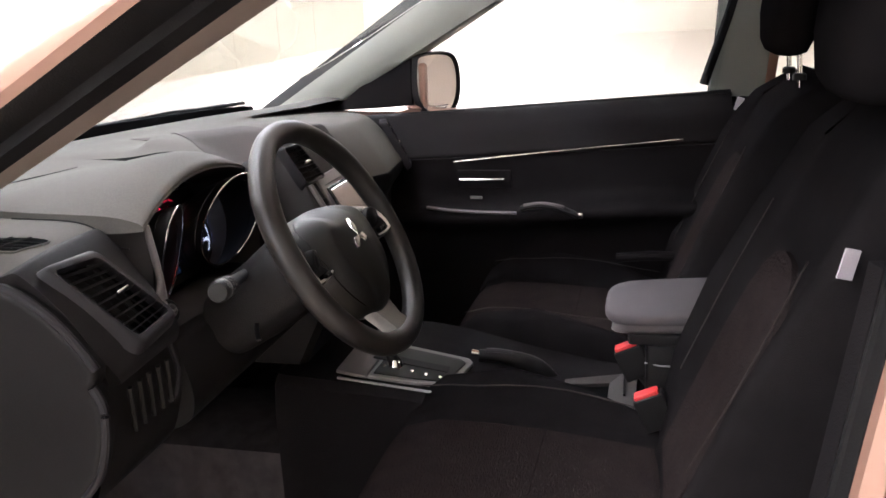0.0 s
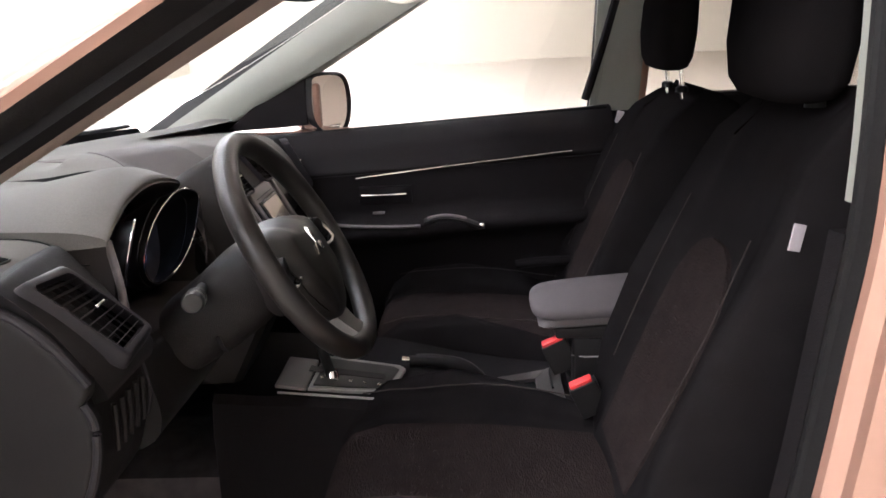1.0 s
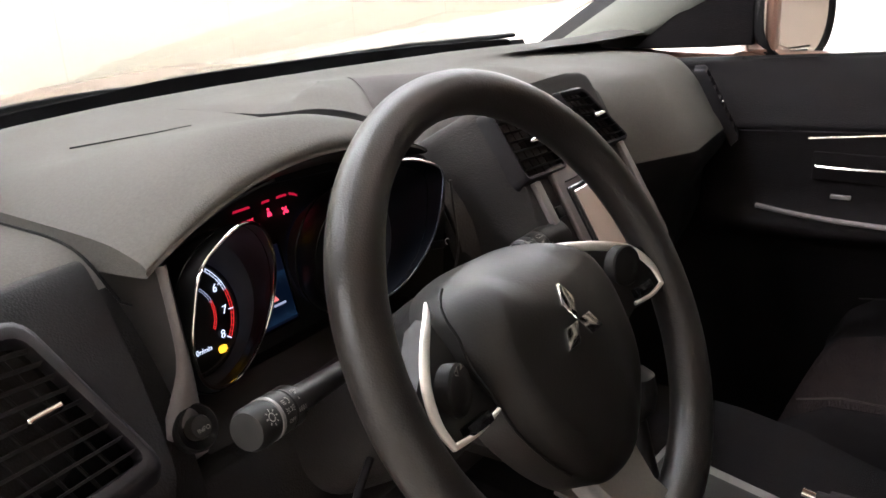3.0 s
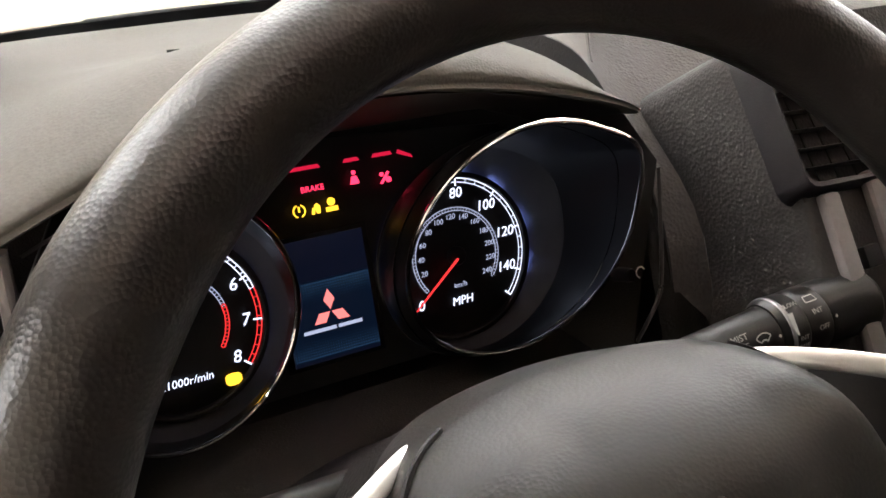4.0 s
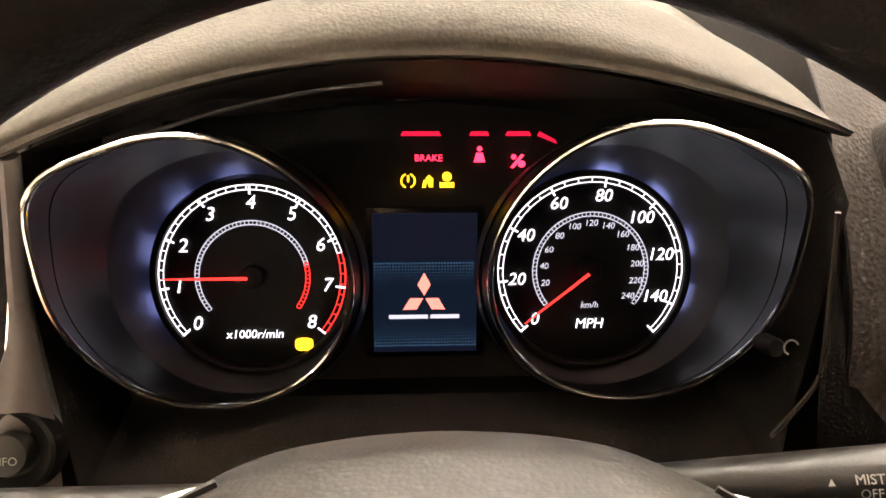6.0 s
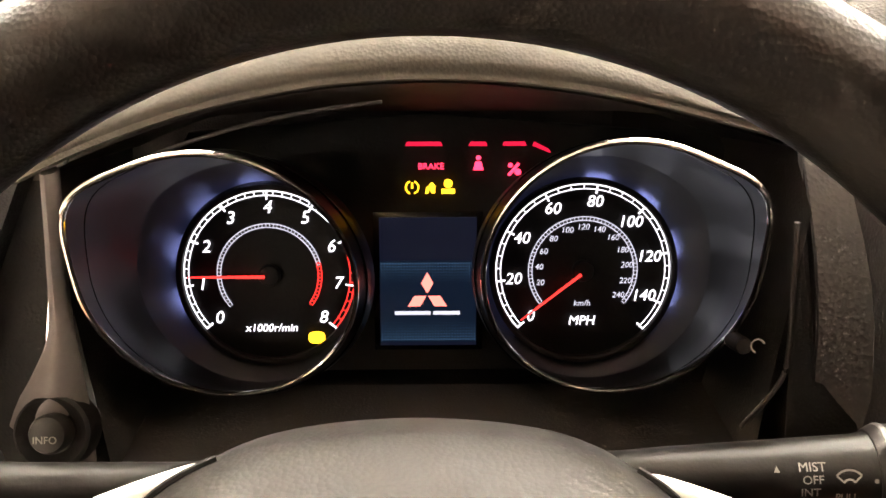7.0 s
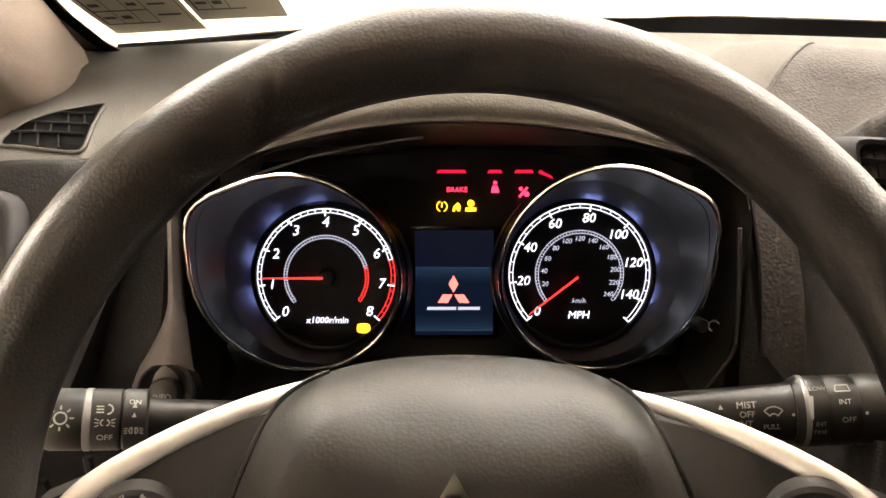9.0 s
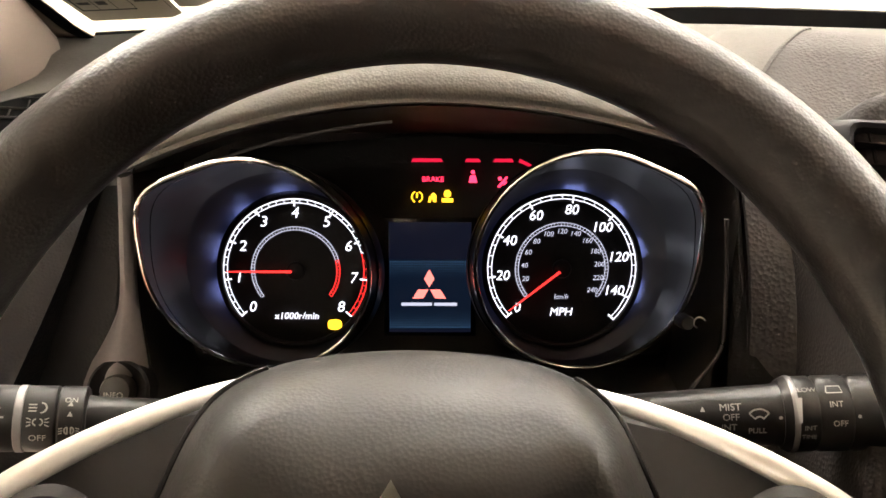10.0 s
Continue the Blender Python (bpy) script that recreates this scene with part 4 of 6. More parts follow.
def display():
    d = part("display", slab([(-0.0300, -0.0430), (0.0300, -0.0430), (0.0300, 0.0350), (-0.0300, 0.0350)], at(0, 0, -0.002), 0.003, 0.001), PIANO, cluster, "colour display between the dials, lit dark blue")
    part("screen", slab([(-0.0265, -0.0400), (0.0265, -0.0400), (0.0265, 0.0320), (-0.0265, 0.0320)], at(0, 0, 0.001), 0.0006), LCD, d)
    part("lower_field", slab([(-0.0262, -0.0380), (0.0262, -0.0380), (0.0262, 0.0080), (-0.0262, 0.0080)], at(0, 0, 0.0017), 0.0003), LCD_LOW, d)
    for top, step in ((0.0065, -0.0016), (-0.0365, 0.0016)):
        dots = bmesh.new()
        for j in range(7):
            v = top + step * j
            for i in range(34):
                u = -0.0255 + i * 0.00155
                s = 0.00042 * (1 - j / 8)
                vs = [dots.verts.new((u + a * s, v + b * s, 0.0021)) for a, b in ((-1, -1), (1, -1), (1, 1), (-1, 1))]
                dots.faces.new(vs)
        part("dot_pattern", moved(dots, FM), DOTS, d)
    logo = bmesh.new()
    for cx, cy, a in ((0.0, 0.0060, 90), (-0.0055, -0.0040, 210), (0.0055, -0.0040, 330)):
        e, w = Vector((math.cos(radians(a)), math.sin(radians(a)), 0)), Vector((-math.sin(radians(a)), math.cos(radians(a)), 0))
        c = Vector((cx - 0.0005, cy - 0.0105, 0.0024))
        logo.faces.new([logo.verts.new(c + e * p + w * q) for p, q in ((0.0062, 0), (0, 0.0034), (-0.0058, 0), (0, -0.0034))])
    part("emblem_mark", moved(logo, FM), LOGO_RED, d, "red three-cornered mark on the display")
    for k, (u0, u1) in enumerate(((-0.0180, 0.0018), (0.0032, 0.0180))):
        part("word_bar", slab([(u0, -0.0010), (u1, -0.0010), (u1, 0.0010), (u0, 0.0010)], at(-0.0005, -0.0213, 0.0021), 0.0004), DIM_LIT, d)


DOTS = glowing("display_dots", (0.03, 0.07, 0.13), 0.5)
display()


def lamps():
    def icon(name, material, shapes, u, v, label):
        bm = bmesh.new()
        for s in shapes:
            slab(s, at(u, v, 0.0018), 0.0005, bm=bm)
        return part(name, bm, material, cluster, label)
    brake = lettering("BRAKE", 0.0047, at(0.0018, 0.0595, 0.0012), cluster, LAMP_RED, "brake_lamp", "red lit brake warning word")
    ring = lambda r0, r1, a0, a1: arc(0, 0, r0, a0, a1, 12) + arc(0, 0, r1, a1, a0, 12)
    icon("belt_lamp", LAMP_RED, [arc(0, 0.0030, 0.0013, 0, 330, 10), [(-0.0028, -0.0036), (0.0028, -0.0036), (0.0016, 0.0010), (-0.0016, 0.0010)]], 0.0272, 0.0612, "red lit belt warning lamp")
    icon("airbag_lamp", LAMP_RED, [[(-0.0034, -0.003), (-0.0020, -0.0036), (0.0034, 0.003), (0.0020, 0.0036)], arc(-0.0018, 0.0022, 0.0013, 0, 330, 10), arc(0.0022, -0.0014, 0.0018, 0, 330, 10)], 0.0462, 0.0580, "red lit airbag warning lamp")
    icon("tyre_lamp", LAMP_AMBER, [ring(0.0030, 0.0038, 110, 250), ring(0.0030, 0.0038, -70, 70), [(-0.0005, -0.0006), (0.0005, -0.0006), (0.0005, 0.0026), (-0.0005, 0.0026)]], -0.0084, 0.0484, "amber lit tyre warning lamp")
    icon("skid_lamp", LAMP_AMBER, [[(-0.0030, -0.0032), (-0.0012, -0.0032), (-0.0002, 0.0006), (-0.0020, 0.0006)], [(0.0004, -0.0030), (0.0024, -0.0030), (0.0026, 0.0010), (0.0008, 0.0030), (-0.0010, 0.0016)]], 0.0015, 0.0482, "amber lit skid warning lamp")
    icon("skid_off_lamp", LAMP_AMBER, [[(-0.0036, -0.0036), (0.0036, -0.0036), (0.0036, -0.0010), (-0.0036, -0.0010)], arc(0, 0.0018, 0.0024, -10, 320, 12)], 0.0110, 0.0486, "amber lit skid control off lamp")
    icon("engine_lamp", LAMP_AMBER, [superloop(0.0046, 0.0034, 3, 20)], -0.0619, -0.0351, "amber lit engine warning lamp")
    # Emissive strips stand for the red lamps' spill on their housing.
    for u0, u1 in ((-0.012, 0.008), (0.022, 0.032), (0.040, 0.053), (0.056, 0.066)):
        icon("lamp_glow_edge", LAMP_GLOW, [[(u0, -0.0002), (u1, -0.0002 - 0.004 * (u1 > 0.06)), (u1 - 0.001, 0.0020 - 0.004 * (u1 > 0.06)), (u0 + 0.001, 0.0020)]], 0, 0.0708, "thin glowing strip standing for red lamp light on the housing")
    icon("shift_glow", LAMP_AMBER, [[(-0.0005, -0.0045), (0.0004, -0.0045), (0.0007, 0.0035), (-0.0002, 0.0035)]], -0.147, 0.012, "small amber streak beside the dial")


LAMP_GLOW = glowing("lamp_glow", (0.8, 0.012, 0.05), 0.45)
lamps()


def knobs():
    m = frame_of((0.1385, 0.142, 1.031), (1, 0, 0), (0, 0.3, 1))
    k = solo("trip_knob", lathe([(0.0040, -0.010), (0.0040, 0.002), (0.0034, 0.0038), (0.0005, 0.004)], m, 24), BLACK, "small black trip reset knob below the dial", "knob")
    part("knob_mark", moved(flat_strip(arc(0, 0, 0.0030, 20, 250, 14), 0.0008), m @ Matrix.Translation((0.0058, 0.0004, 0.0044))), PRINT, k)
    m = frame_of((-0.1668, 0.1315, 0.9945), (1, 0, 0), (0, 0.45, 1))
    b = thing("info_button", (-0.172, 0.140, 0.986), "round black push button with white lettering, set in dark ring", "button")
    part("surround", lathe([(0.0175, -0.012), (0.0170, 0.000), (0.0155, 0.0014), (0.0098, -0.003)], m, 32), BLACK, b)
    part("button", lathe([(0.0088, -0.012), (0.0088, 0.0035), (0.0078, 0.0056), (0.0045, 0.0066), (0.0005, 0.0070)], m, 32), SPOKE, b)
    lettering("INFO", 0.0046, m @ Matrix.Translation((0, -0.002, 0.0074)), b, PRINT)


knobs()

# ---------------------------------------------------------------- steering wheel
WT = radians(29.4)
WM = frame_of((0, -0.055, 1.054), (1, 0, 0), (0, math.sin(WT), math.cos(WT)))
wheel = thing("steering_wheel", (0, 0.02, 1.01), "dark leather-grained steering wheel with silver spoke trims", "steering wheel")


def wheel_part(name, bm, material, label="", parent=None, angle=40):
    return part(name, moved(bm, WM), material, parent or wheel, label, angle)


def rim():
    secs = []
    for q in np.linspace(0, 2 * math.pi, 144, endpoint=False):
        grip = 0.0010 * (math.exp(-(((math.degrees(q) - 35) / 14) ** 2)) + math.exp(-(((math.degrees(q) - 145) / 14) ** 2)))
        r = 0.0166 + grip
        sec = []
        for t in np.linspace(0, 2 * math.pi, 28, endpoint=False):
            a = 0.1688 + r * math.cos(t) * (0.98 if math.cos(t) < 0 else 1.0)
            sec.append((a * math.cos(q), a * math.sin(q), 1.02 * r * math.sin(t)))
        secs.append(sec)
    wheel_part("rim", loft(secs, along=True), WHEELSKIN, "grained dark brown-black rim")


rim()
HUB = [(-0.118, 0.012), (-0.112, 0.030), (-0.100, 0.044), (-0.078, 0.060), (-0.050, 0.074), (-0.025, 0.0785), (0.0, 0.0805), (0.018, 0.0755), (0.034, 0.0695), (0.0445, 0.060), (0.0515, 0.045), (0.0550, 0.027), (0.0565, 0.008)]


def hub():
    right = [(h * 1.02, y) for y, h in HUB]
    loop = [(h - 0.0045, y) for h, y in right] + [(-h - 0.0045, y) for h, y in right[::-1]]
    loop = [tuple(p) for p in smooth(loop, 4, closed=True)]

    def edge_z(y):
        return float(np.interp(y, [-0.12, -0.08, -0.02, 0.02, 0.045, 0.058], [-0.004, -0.006, -0.006, -0.014, -0.028, -0.038]))

    def dome(s, x, y):
        front = 0.0230 - 0.9 * x * x - 4.2 * max(0, y - 0.012) ** 2 / 0.25 - 0.8 * min(0, y + 0.04) ** 2
        soft = (1 - min(1, s) ** 3.2) ** 0.62
        u = max(0.0, (s - 0.80) / 0.20)
        band = 1 - 0.10 * (min(s, 0.80) / 0.80) ** 2 if u == 0 else 0.90 * (1 - 0.46 * u - 0.54 * u**4)
        w = min(1.0, max(0.0, (abs(x) - 0.030) / 0.020))
        return edge_z(y) + (front - edge_z(y)) * (soft * (1 - w) + band * w)
    rows = []
    cy = -0.022
    for s in (1.0, 0.985, 0.95, 0.90, 0.85, 0.81, 0.79, 0.74, 0.62, 0.45, 0.28, 0.12, 0.02):
        rows.append([(x * s, cy + (y - cy) * s, dome(s, x * s, cy + (y - cy) * s)) for x, y in loop])
    back = [(x * 1.0, y, edge_z(y) - 0.03) for x, y in loop]
    wheel_part("airbag_pad", loft([back] + rows), PAD, "soft grained airbag cover", angle=60)
    for side in (-1, 1):
        rim_line = [(x * 1.004, y, edge_z(y) + 0.0015) for x, y in loop if side * x > 0.052]
        wheel_part("pad_gap", tube(sorted(rim_line, key=lambda p: p[1]), 0.0011, k=6), BLACK)
    emblem = bmesh.new()
    for cx, cyy, a in ((0.0, 0.0088, 90), (-0.0120, -0.0115, 210), (0.0120, -0.0115, 330)):
        e, w = Vector((math.cos(radians(a)), math.sin(radians(a)), 0)), Vector((-math.sin(radians(a)), math.cos(radians(a)), 0))
        out = [(e * p + w * q) for p, q in ((0.0138, 0), (0, 0.0080), (-0.0134, 0), (0, -0.0080))]
        slab([(v.x, v.y) for v in out], Matrix.Translation((cx - 0.0080, cyy - 0.004, 0.0212)), 0.0035, 0.0010, bm=emblem)
    wheel_part("emblem", emblem, CHROME, "bright chrome three-pointed emblem")
    wheel_part("moulded_mark", rbox((-0.009, -0.062, 0.0185), (0.009, -0.056, 0.0200), 0.0015), PAD)
    wheel_part("hub_back", loft([superloop3(0.070, 0.062, -0.02, -0.050), superloop3(0.075, 0.066, -0.022, -0.035), superloop3(0.060, 0.055, -0.02, -0.075)]), BLACK, "black back shell of the hub")


def superloop3(a, b, cy, z):
    return [(x, y + cy, z) for x, y in superloop(a, b, 2.6, 40)]


hub()


def ribbon3(points, thick=0.004):
    """A bar of changing width through (x, y, z, width) points of the wheel's frame."""
    p = smooth(points, 7)
    d = np.gradient(p[:, :3], axis=0)
    secs = []
    for q, t in zip(p, d):
        t = t / np.linalg.norm(t)
        s = np.cross(t, (0, 0, 1))
        s /= np.linalg.norm(s)
        h = q[3] / 2
        secs.append([q[:3] + s * h * math.cos(a) + (0, 0, thick * (0.62 * math.sin(a) - 0.4)) for a in np.linspace(math.pi, 0, 9)])
    return loft(secs)


def spoke(side):
    turn = 0.0026 if side < 0 else -0.0018  # the wheel stands a degree off straight

    def f(pts):
        return [(side * p[0], p[1] + turn, *p[2:]) for p in pts]
    sp = wheel_part("spoke", loft([f(s) for s in (
        [(0.060, 0.039, -0.052), (0.060, -0.036, -0.026), (0.060, -0.036, -0.010), (0.060, 0.036, -0.042)],
        [(0.090, 0.034, -0.045), (0.090, -0.036, -0.022), (0.090, -0.034, -0.002), (0.090, 0.029, -0.028)],
        [(0.120, 0.020, -0.030), (0.120, -0.038, -0.015), (0.120, -0.036, 0.001), (0.120, 0.016, -0.012)],
        [(0.152, 0.006, -0.014), (0.156, -0.040, -0.010), (0.156, -0.038, 0.004), (0.152, 0.002, 0.001)])]), STALK, "black spoke with control buttons")
    pts = [(0.0590, 0.0422, -0.0440, 0.0036), (0.064, 0.0415, -0.0400, 0.0062), (0.086, 0.0340, -0.0255, 0.0076), (0.114, 0.0207, -0.0108, 0.0086), (0.1368, 0.0048, 0.0008, 0.0088), (0.1465, -0.0145, 0.0058, 0.0078),
           (0.1445, -0.0315, 0.0077, 0.0050)]
    wheel_part("silver_trim", ribbon3(f(pts)), SILVER, "curved satin silver spoke trim", sp)
    pts = [(0.1450, -0.0305, 0.0075, 0.0045), (0.122, -0.0325, 0.0075, 0.0035), (0.096, -0.0300, 0.0060, 0.0030)]
    wheel_part("silver_edge", ribbon3(f(pts), 0.003), SILVER, "", sp)
    m = Matrix.Translation((side * 0.1155, -0.0050, 0.0030)) @ Matrix.Rotation(radians(18), 4, "X") @ Matrix.Rotation(radians(-side * 14), 4, "Y")
    wheel_part("control_pad", lathe([(0.0165, -0.010), (0.0165, -0.0012), (0.0150, 0.0004), (0.009, 0.0006), (0.0075, 0.0018), (0.0005, 0.0020)], m, 32), BLACK, "round dark control pad", sp)
    if side < 0:
        horn = bmesh.new()
        flat_strip([(-0.0070, 0.0100), (-0.0070, 0.0124), (-0.0056, 0.0124), (-0.0034, 0.0142), (-0.0034, 0.0082), (-0.0056, 0.0100), (-0.0070, 0.0100)], 0.0006, horn)
        part("speaker_symbol", moved(horn, WM @ m @ Matrix.Translation((0.001, 0.002, 0.0014))), PRINT, sp)
        up = bmesh.new()
        up.faces.new([up.verts.new(p) for p in ((0.0004, 0.0104, 0), (0.0048, 0.0104, 0), (0.0026, 0.0140, 0))])
        part("arrow_symbol", moved(up, WM @ m @ Matrix.Translation((0.001, 0.002, 0.0014))), PRINT, sp)
    wheel_part("rocker_button", rbox((-0.012, -0.004, -0.004), (0.012, 0.004, 0.004), 0.002, 2, Matrix.Translation((side * 0.118, -0.0265, 0.0045))), PIANO, "", sp)


spoke(-1)
spoke(1)
wheel_part("lower_spoke", loft([[(-a, y, z), (-a * 0.85, y, z + 0.006), (a * 0.85, y, z + 0.006), (a, y, z), (a, y, z - 0.012), (-a, y, z - 0.012)]
                                for a, y, z in ((0.040, -0.095, -0.014), (0.034, -0.118, -0.012), (0.027, -0.140, -0.006), (0.029, -0.158, 0.002), (0.034, -0.168, 0.004))]), GREYLEG, "satin grey lower spoke")


# ---------------------------------------------------------------- column and stalks
def column():
    c = thing("steering_column", (0, 0.10, 0.90), "black plastic steering column shroud", "steering column")
    secs = []
    for s, a, b, drop in ((0.045, 0.050, 0.046, 0.0), (0.065, 0.064, 0.056, -0.004), (0.10, 0.072, 0.060, -0.010), (0.15, 0.080, 0.058, -0.018), (0.21, 0.094, 0.054, -0.022)):
        secs.append([WM @ Vector((x, y + drop, -s)) for x, y in superloop(a, b, 2.8, 40)])
    part("shroud", loft(secs), DASH_LOW, c, "", angle=50)
    part("key_barrel", lathe([(0.016, -0.03), (0.016, 0.012), (0.012, 0.016), (0.0005, 0.017)], frame_of((0.088, 0.055, 0.985), (0, 1, 0), (0, 0, 1)), 24), BLACK, c, "round black ignition barrel")
    part("release_lever", tube([(-0.070, 0.06, 0.945), (-0.110, 0.040, 0.940), (-0.122, 0.032, 0.939)], 0.0034, k=8, flat=0.6), BLACK, c, "tilt release lever")


column()


def stalk(side, name, label):
    s = thing(name, (side * 0.06, 0.055, 1.03), label, "stalk", "column stalks")
    a, b = (np.array((side * 0.050, 0.078, 1.0100)), np.array((-0.1915, 0.0440, 1.032) if side < 0 else (0.224, 0.060, 1.027)))
    d = (b - a) / np.linalg.norm(b - a)
    m = frame_of(a, np.cross((0, 0, 1), d), np.cross(d, np.cross((0, 0, 1), d)))
    n = float(np.linalg.norm(b - a))
    thin = lambda prof: [(r * 0.86, z) for r, z in prof]
    if side < 0:
        part("shaft", lathe(thin([(0.008, 0), (0.0092, 0.03), (0.0112, n - 0.052), (0.0120, n - 0.0440)]), m, 28), STALK, s)
        part("fog_ring", lathe(thin([(0.0150, n - 0.0445), (0.0165, n - 0.0435), (0.0165, n - 0.0340), (0.0155, n - 0.0330)]), m, 32), STALK, s)
        part("lamp_ring", lathe(thin([(0.0150, n - 0.0330), (0.0165, n - 0.0320), (0.0165, n - 0.0205), (0.0155, n - 0.0190)]), m, 32), STALK, s)
        part("divider", lathe(thin([(0.0160, n - 0.0200), (0.0168, n - 0.0195), (0.0168, n - 0.0168), (0.016, n - 0.0163)]), m, 32), GREYLEG, s, "pale divider ring")
        part("end_knob", lathe(thin([(0.0158, n - 0.0170), (0.0165, n - 0.0150), (0.0165, n - 0.002), (0.0140, n + 0.002), (0.0005, n + 0.003)]), m, 32), STALK, s)
    else:
        part("shaft", lathe(thin([(0.010, 0), (0.0125, 0.04), (0.0160, n - 0.068), (0.0172, n - 0.062)]), m, 28), STALK, s)
        part("speed_ring", lathe(thin([(0.0178, n - 0.064), (0.0198, n - 0.061), (0.0198, n - 0.0505), (0.0188, n - 0.0490)]), m, 32), STALK, s)
        part("divider", lathe(thin([(0.0199, n - 0.0605), (0.0203, n - 0.0600), (0.0203, n - 0.0585), (0.0199, n - 0.0580)]), m, 32), GREYLEG, s, "pale divider ring")
        part("washer_ring", lathe(thin([(0.0186, n - 0.0490), (0.0198, n - 0.0475), (0.0198, n - 0.0365), (0.0188, n - 0.0350)]), m, 32), STALK, s)
        part("end_knob", lathe(thin([(0.0186, n - 0.0350), (0.0199, n - 0.0330), (0.0198, n - 0.004), (0.016, n), (0.0005, n + 0.001)]), m, 32), STALK, s)
    face = Vector((0.12 if side < 0 else -0.12, -0.82, 0.55))
    face = (face - Vector(d) * face.dot(Vector(d))).normalized()
    across = Vector(d) if side > 0 else -Vector(d)

    def label_frame(dist, r, tilt=0.0):
        """A frame on the stalk's skin towards the driver, tilt degrees up or down round it."""
        f = Matrix.Rotation(radians(tilt), 4, across) @ face
        up = f.cross(across).normalized()
        if up.z < 0:
            up = -up
        return frame_of(Vector(a + d * dist) + f.normalized() * r * 0.862, across, up)
    if side < 0:
        sun = bmesh.new()
        flat_strip(arc(0, 0, 0.0026, 0, 360, 24), 0.0008, sun)
        for k in range(8):
            q = radians(45 * k)
            flat_strip([(r * math.cos(q), r * math.sin(q)) for r in (0.0038, 0.0056)], 0.0008, sun)
        part("light_symbol", moved(sun, label_frame(n - 0.0075, 0.0168)), PRINT, s)
        lam = bmesh.new()
        flat_strip(arc(0.0008, 0, 0.0022, -90, 90, 12), 0.0007, lam)
        for k in (-1, 0, 1):
            flat_strip([(-0.0040, 0.0014 * k), (-0.0008, 0.0014 * k)], 0.0006, lam)
        part("lamp_symbol", moved(lam, label_frame(n - 0.0262, 0.0168, -16)), PRINT, s)
        par = bmesh.new()
        for sg in (-1, 1):
            flat_strip([(sg * (0.0006 + 0.0013 * math.cos(q)), 0.0013 * math.sin(q)) for q in np.linspace(-1.5, 1.5, 8)], 0.0006, par)
            for k in (-1, 0, 1):
                flat_strip([(sg * 0.0026, 0.0010 * k), (sg * 0.0044, 0.0018 * k)], 0.0005, par)
        part("lamp_symbol", moved(par, label_frame(n - 0.0262, 0.0168, 8)), PRINT, s)
        lettering("OFF", 0.0040, label_frame(n - 0.0262, 0.0169, 36), s, PRINT)
        lettering("ON", 0.0034, label_frame(n - 0.0385, 0.0169, -30), s, PRINT)
        fog = bmesh.new()
        for v in (0.0028, -0.0016):
            fog.faces.new([fog.verts.new((x, y + v, 0)) for x, y in ((-0.0011, 0), (0.0011, 0), (0, 0.0022))])
        part("arrow_symbol", moved(fog, label_frame(n - 0.0385, 0.0168, -8)), PRINT, s)
        bars = bmesh.new()
        for sg in (-1, 1):
            flat_strip([(sg * (0.0007 + 0.0012 * math.cos(q)), 0.0015 * math.sin(q)) for q in np.linspace(-1.57, 1.57, 8)], 0.0006, bars)
            flat_strip([(sg * 0.0007, -0.0015), (sg * 0.0007, 0.0015)], 0.0006, bars)
            for k in (-1, 0, 1):
                flat_strip([(sg * 0.0026, 0.0011 * k), (sg * 0.0042, 0.0011 * k - 0.0004)], 0.0005, bars)
        part("lamp_symbol", moved(bars, label_frame(n - 0.0385, 0.0168, 22)), PRINT, s)
    else:
        lettering("MIST", 0.0046, label_frame(n - 0.087, 0.0166, -12), s, PRINT)
        lettering("OFF", 0.0042, label_frame(n - 0.087, 0.0167, 6), s, PRINT)
        lettering("INT", 0.0042, label_frame(n - 0.088, 0.0167, 24), s, PRINT)
        arrow = bmesh.new()
        arrow.faces.new([arrow.verts.new((x, y, 0)) for x, y in ((-0.0011, -0.001), (0.0011, -0.001), (0, 0.0014))])
        part("arrow_symbol", moved(arrow, label_frame(n - 0.099, 0.0160, -10)), PRINT, s)
        drop = bmesh.new()
        flat_strip(arc(0, -0.002, 0.0055, 40, 140, 12), 0.0007, drop)
        flat_strip(arc(0, -0.002, 0.0022, 30, 150, 12), 0.0007, drop)
        flat_strip([(-0.0017, -0.0009), (-0.0042, 0.0015)], 0.0006, drop)
        flat_strip([(0.0017, -0.0009), (0.0042, 0.0015)], 0.0006, drop)
        part("wiper_symbol", moved(drop, label_frame(n - 0.075, 0.0174, 6)), PRINT, s)
        lettering("SLOW", 0.0034, label_frame(n - 0.0545, 0.0201, -34), s, PRINT)
        lettering("INT", 0.0036, label_frame(n - 0.0425, 0.0201, -10), s, PRINT)
        lettering("OFF", 0.0036, label_frame(n - 0.0415, 0.0201, 18), s, PRINT)
        lettering("INT", 0.0032, label_frame(n - 0.0540, 0.0201, 24), s, PRINT)
        lettering("TIME", 0.0030, label_frame(n - 0.0545, 0.0201, 38), s, PRINT)
        lettering("PULL", 0.0036, label_frame(n - 0.076, 0.0175, 30), s, PRINT)
        wedge = bmesh.new()
        wedge.faces.new([wedge.verts.new((x, y, 0)) for x, y in ((-0.0017, 0.005), (0.0013, 0.005), (0.0002, -0.006), (-0.0008, -0.006))])
        part("speed_wedge", moved(wedge, label_frame(n - 0.0580, 0.0206, -4)), PRINT, s)
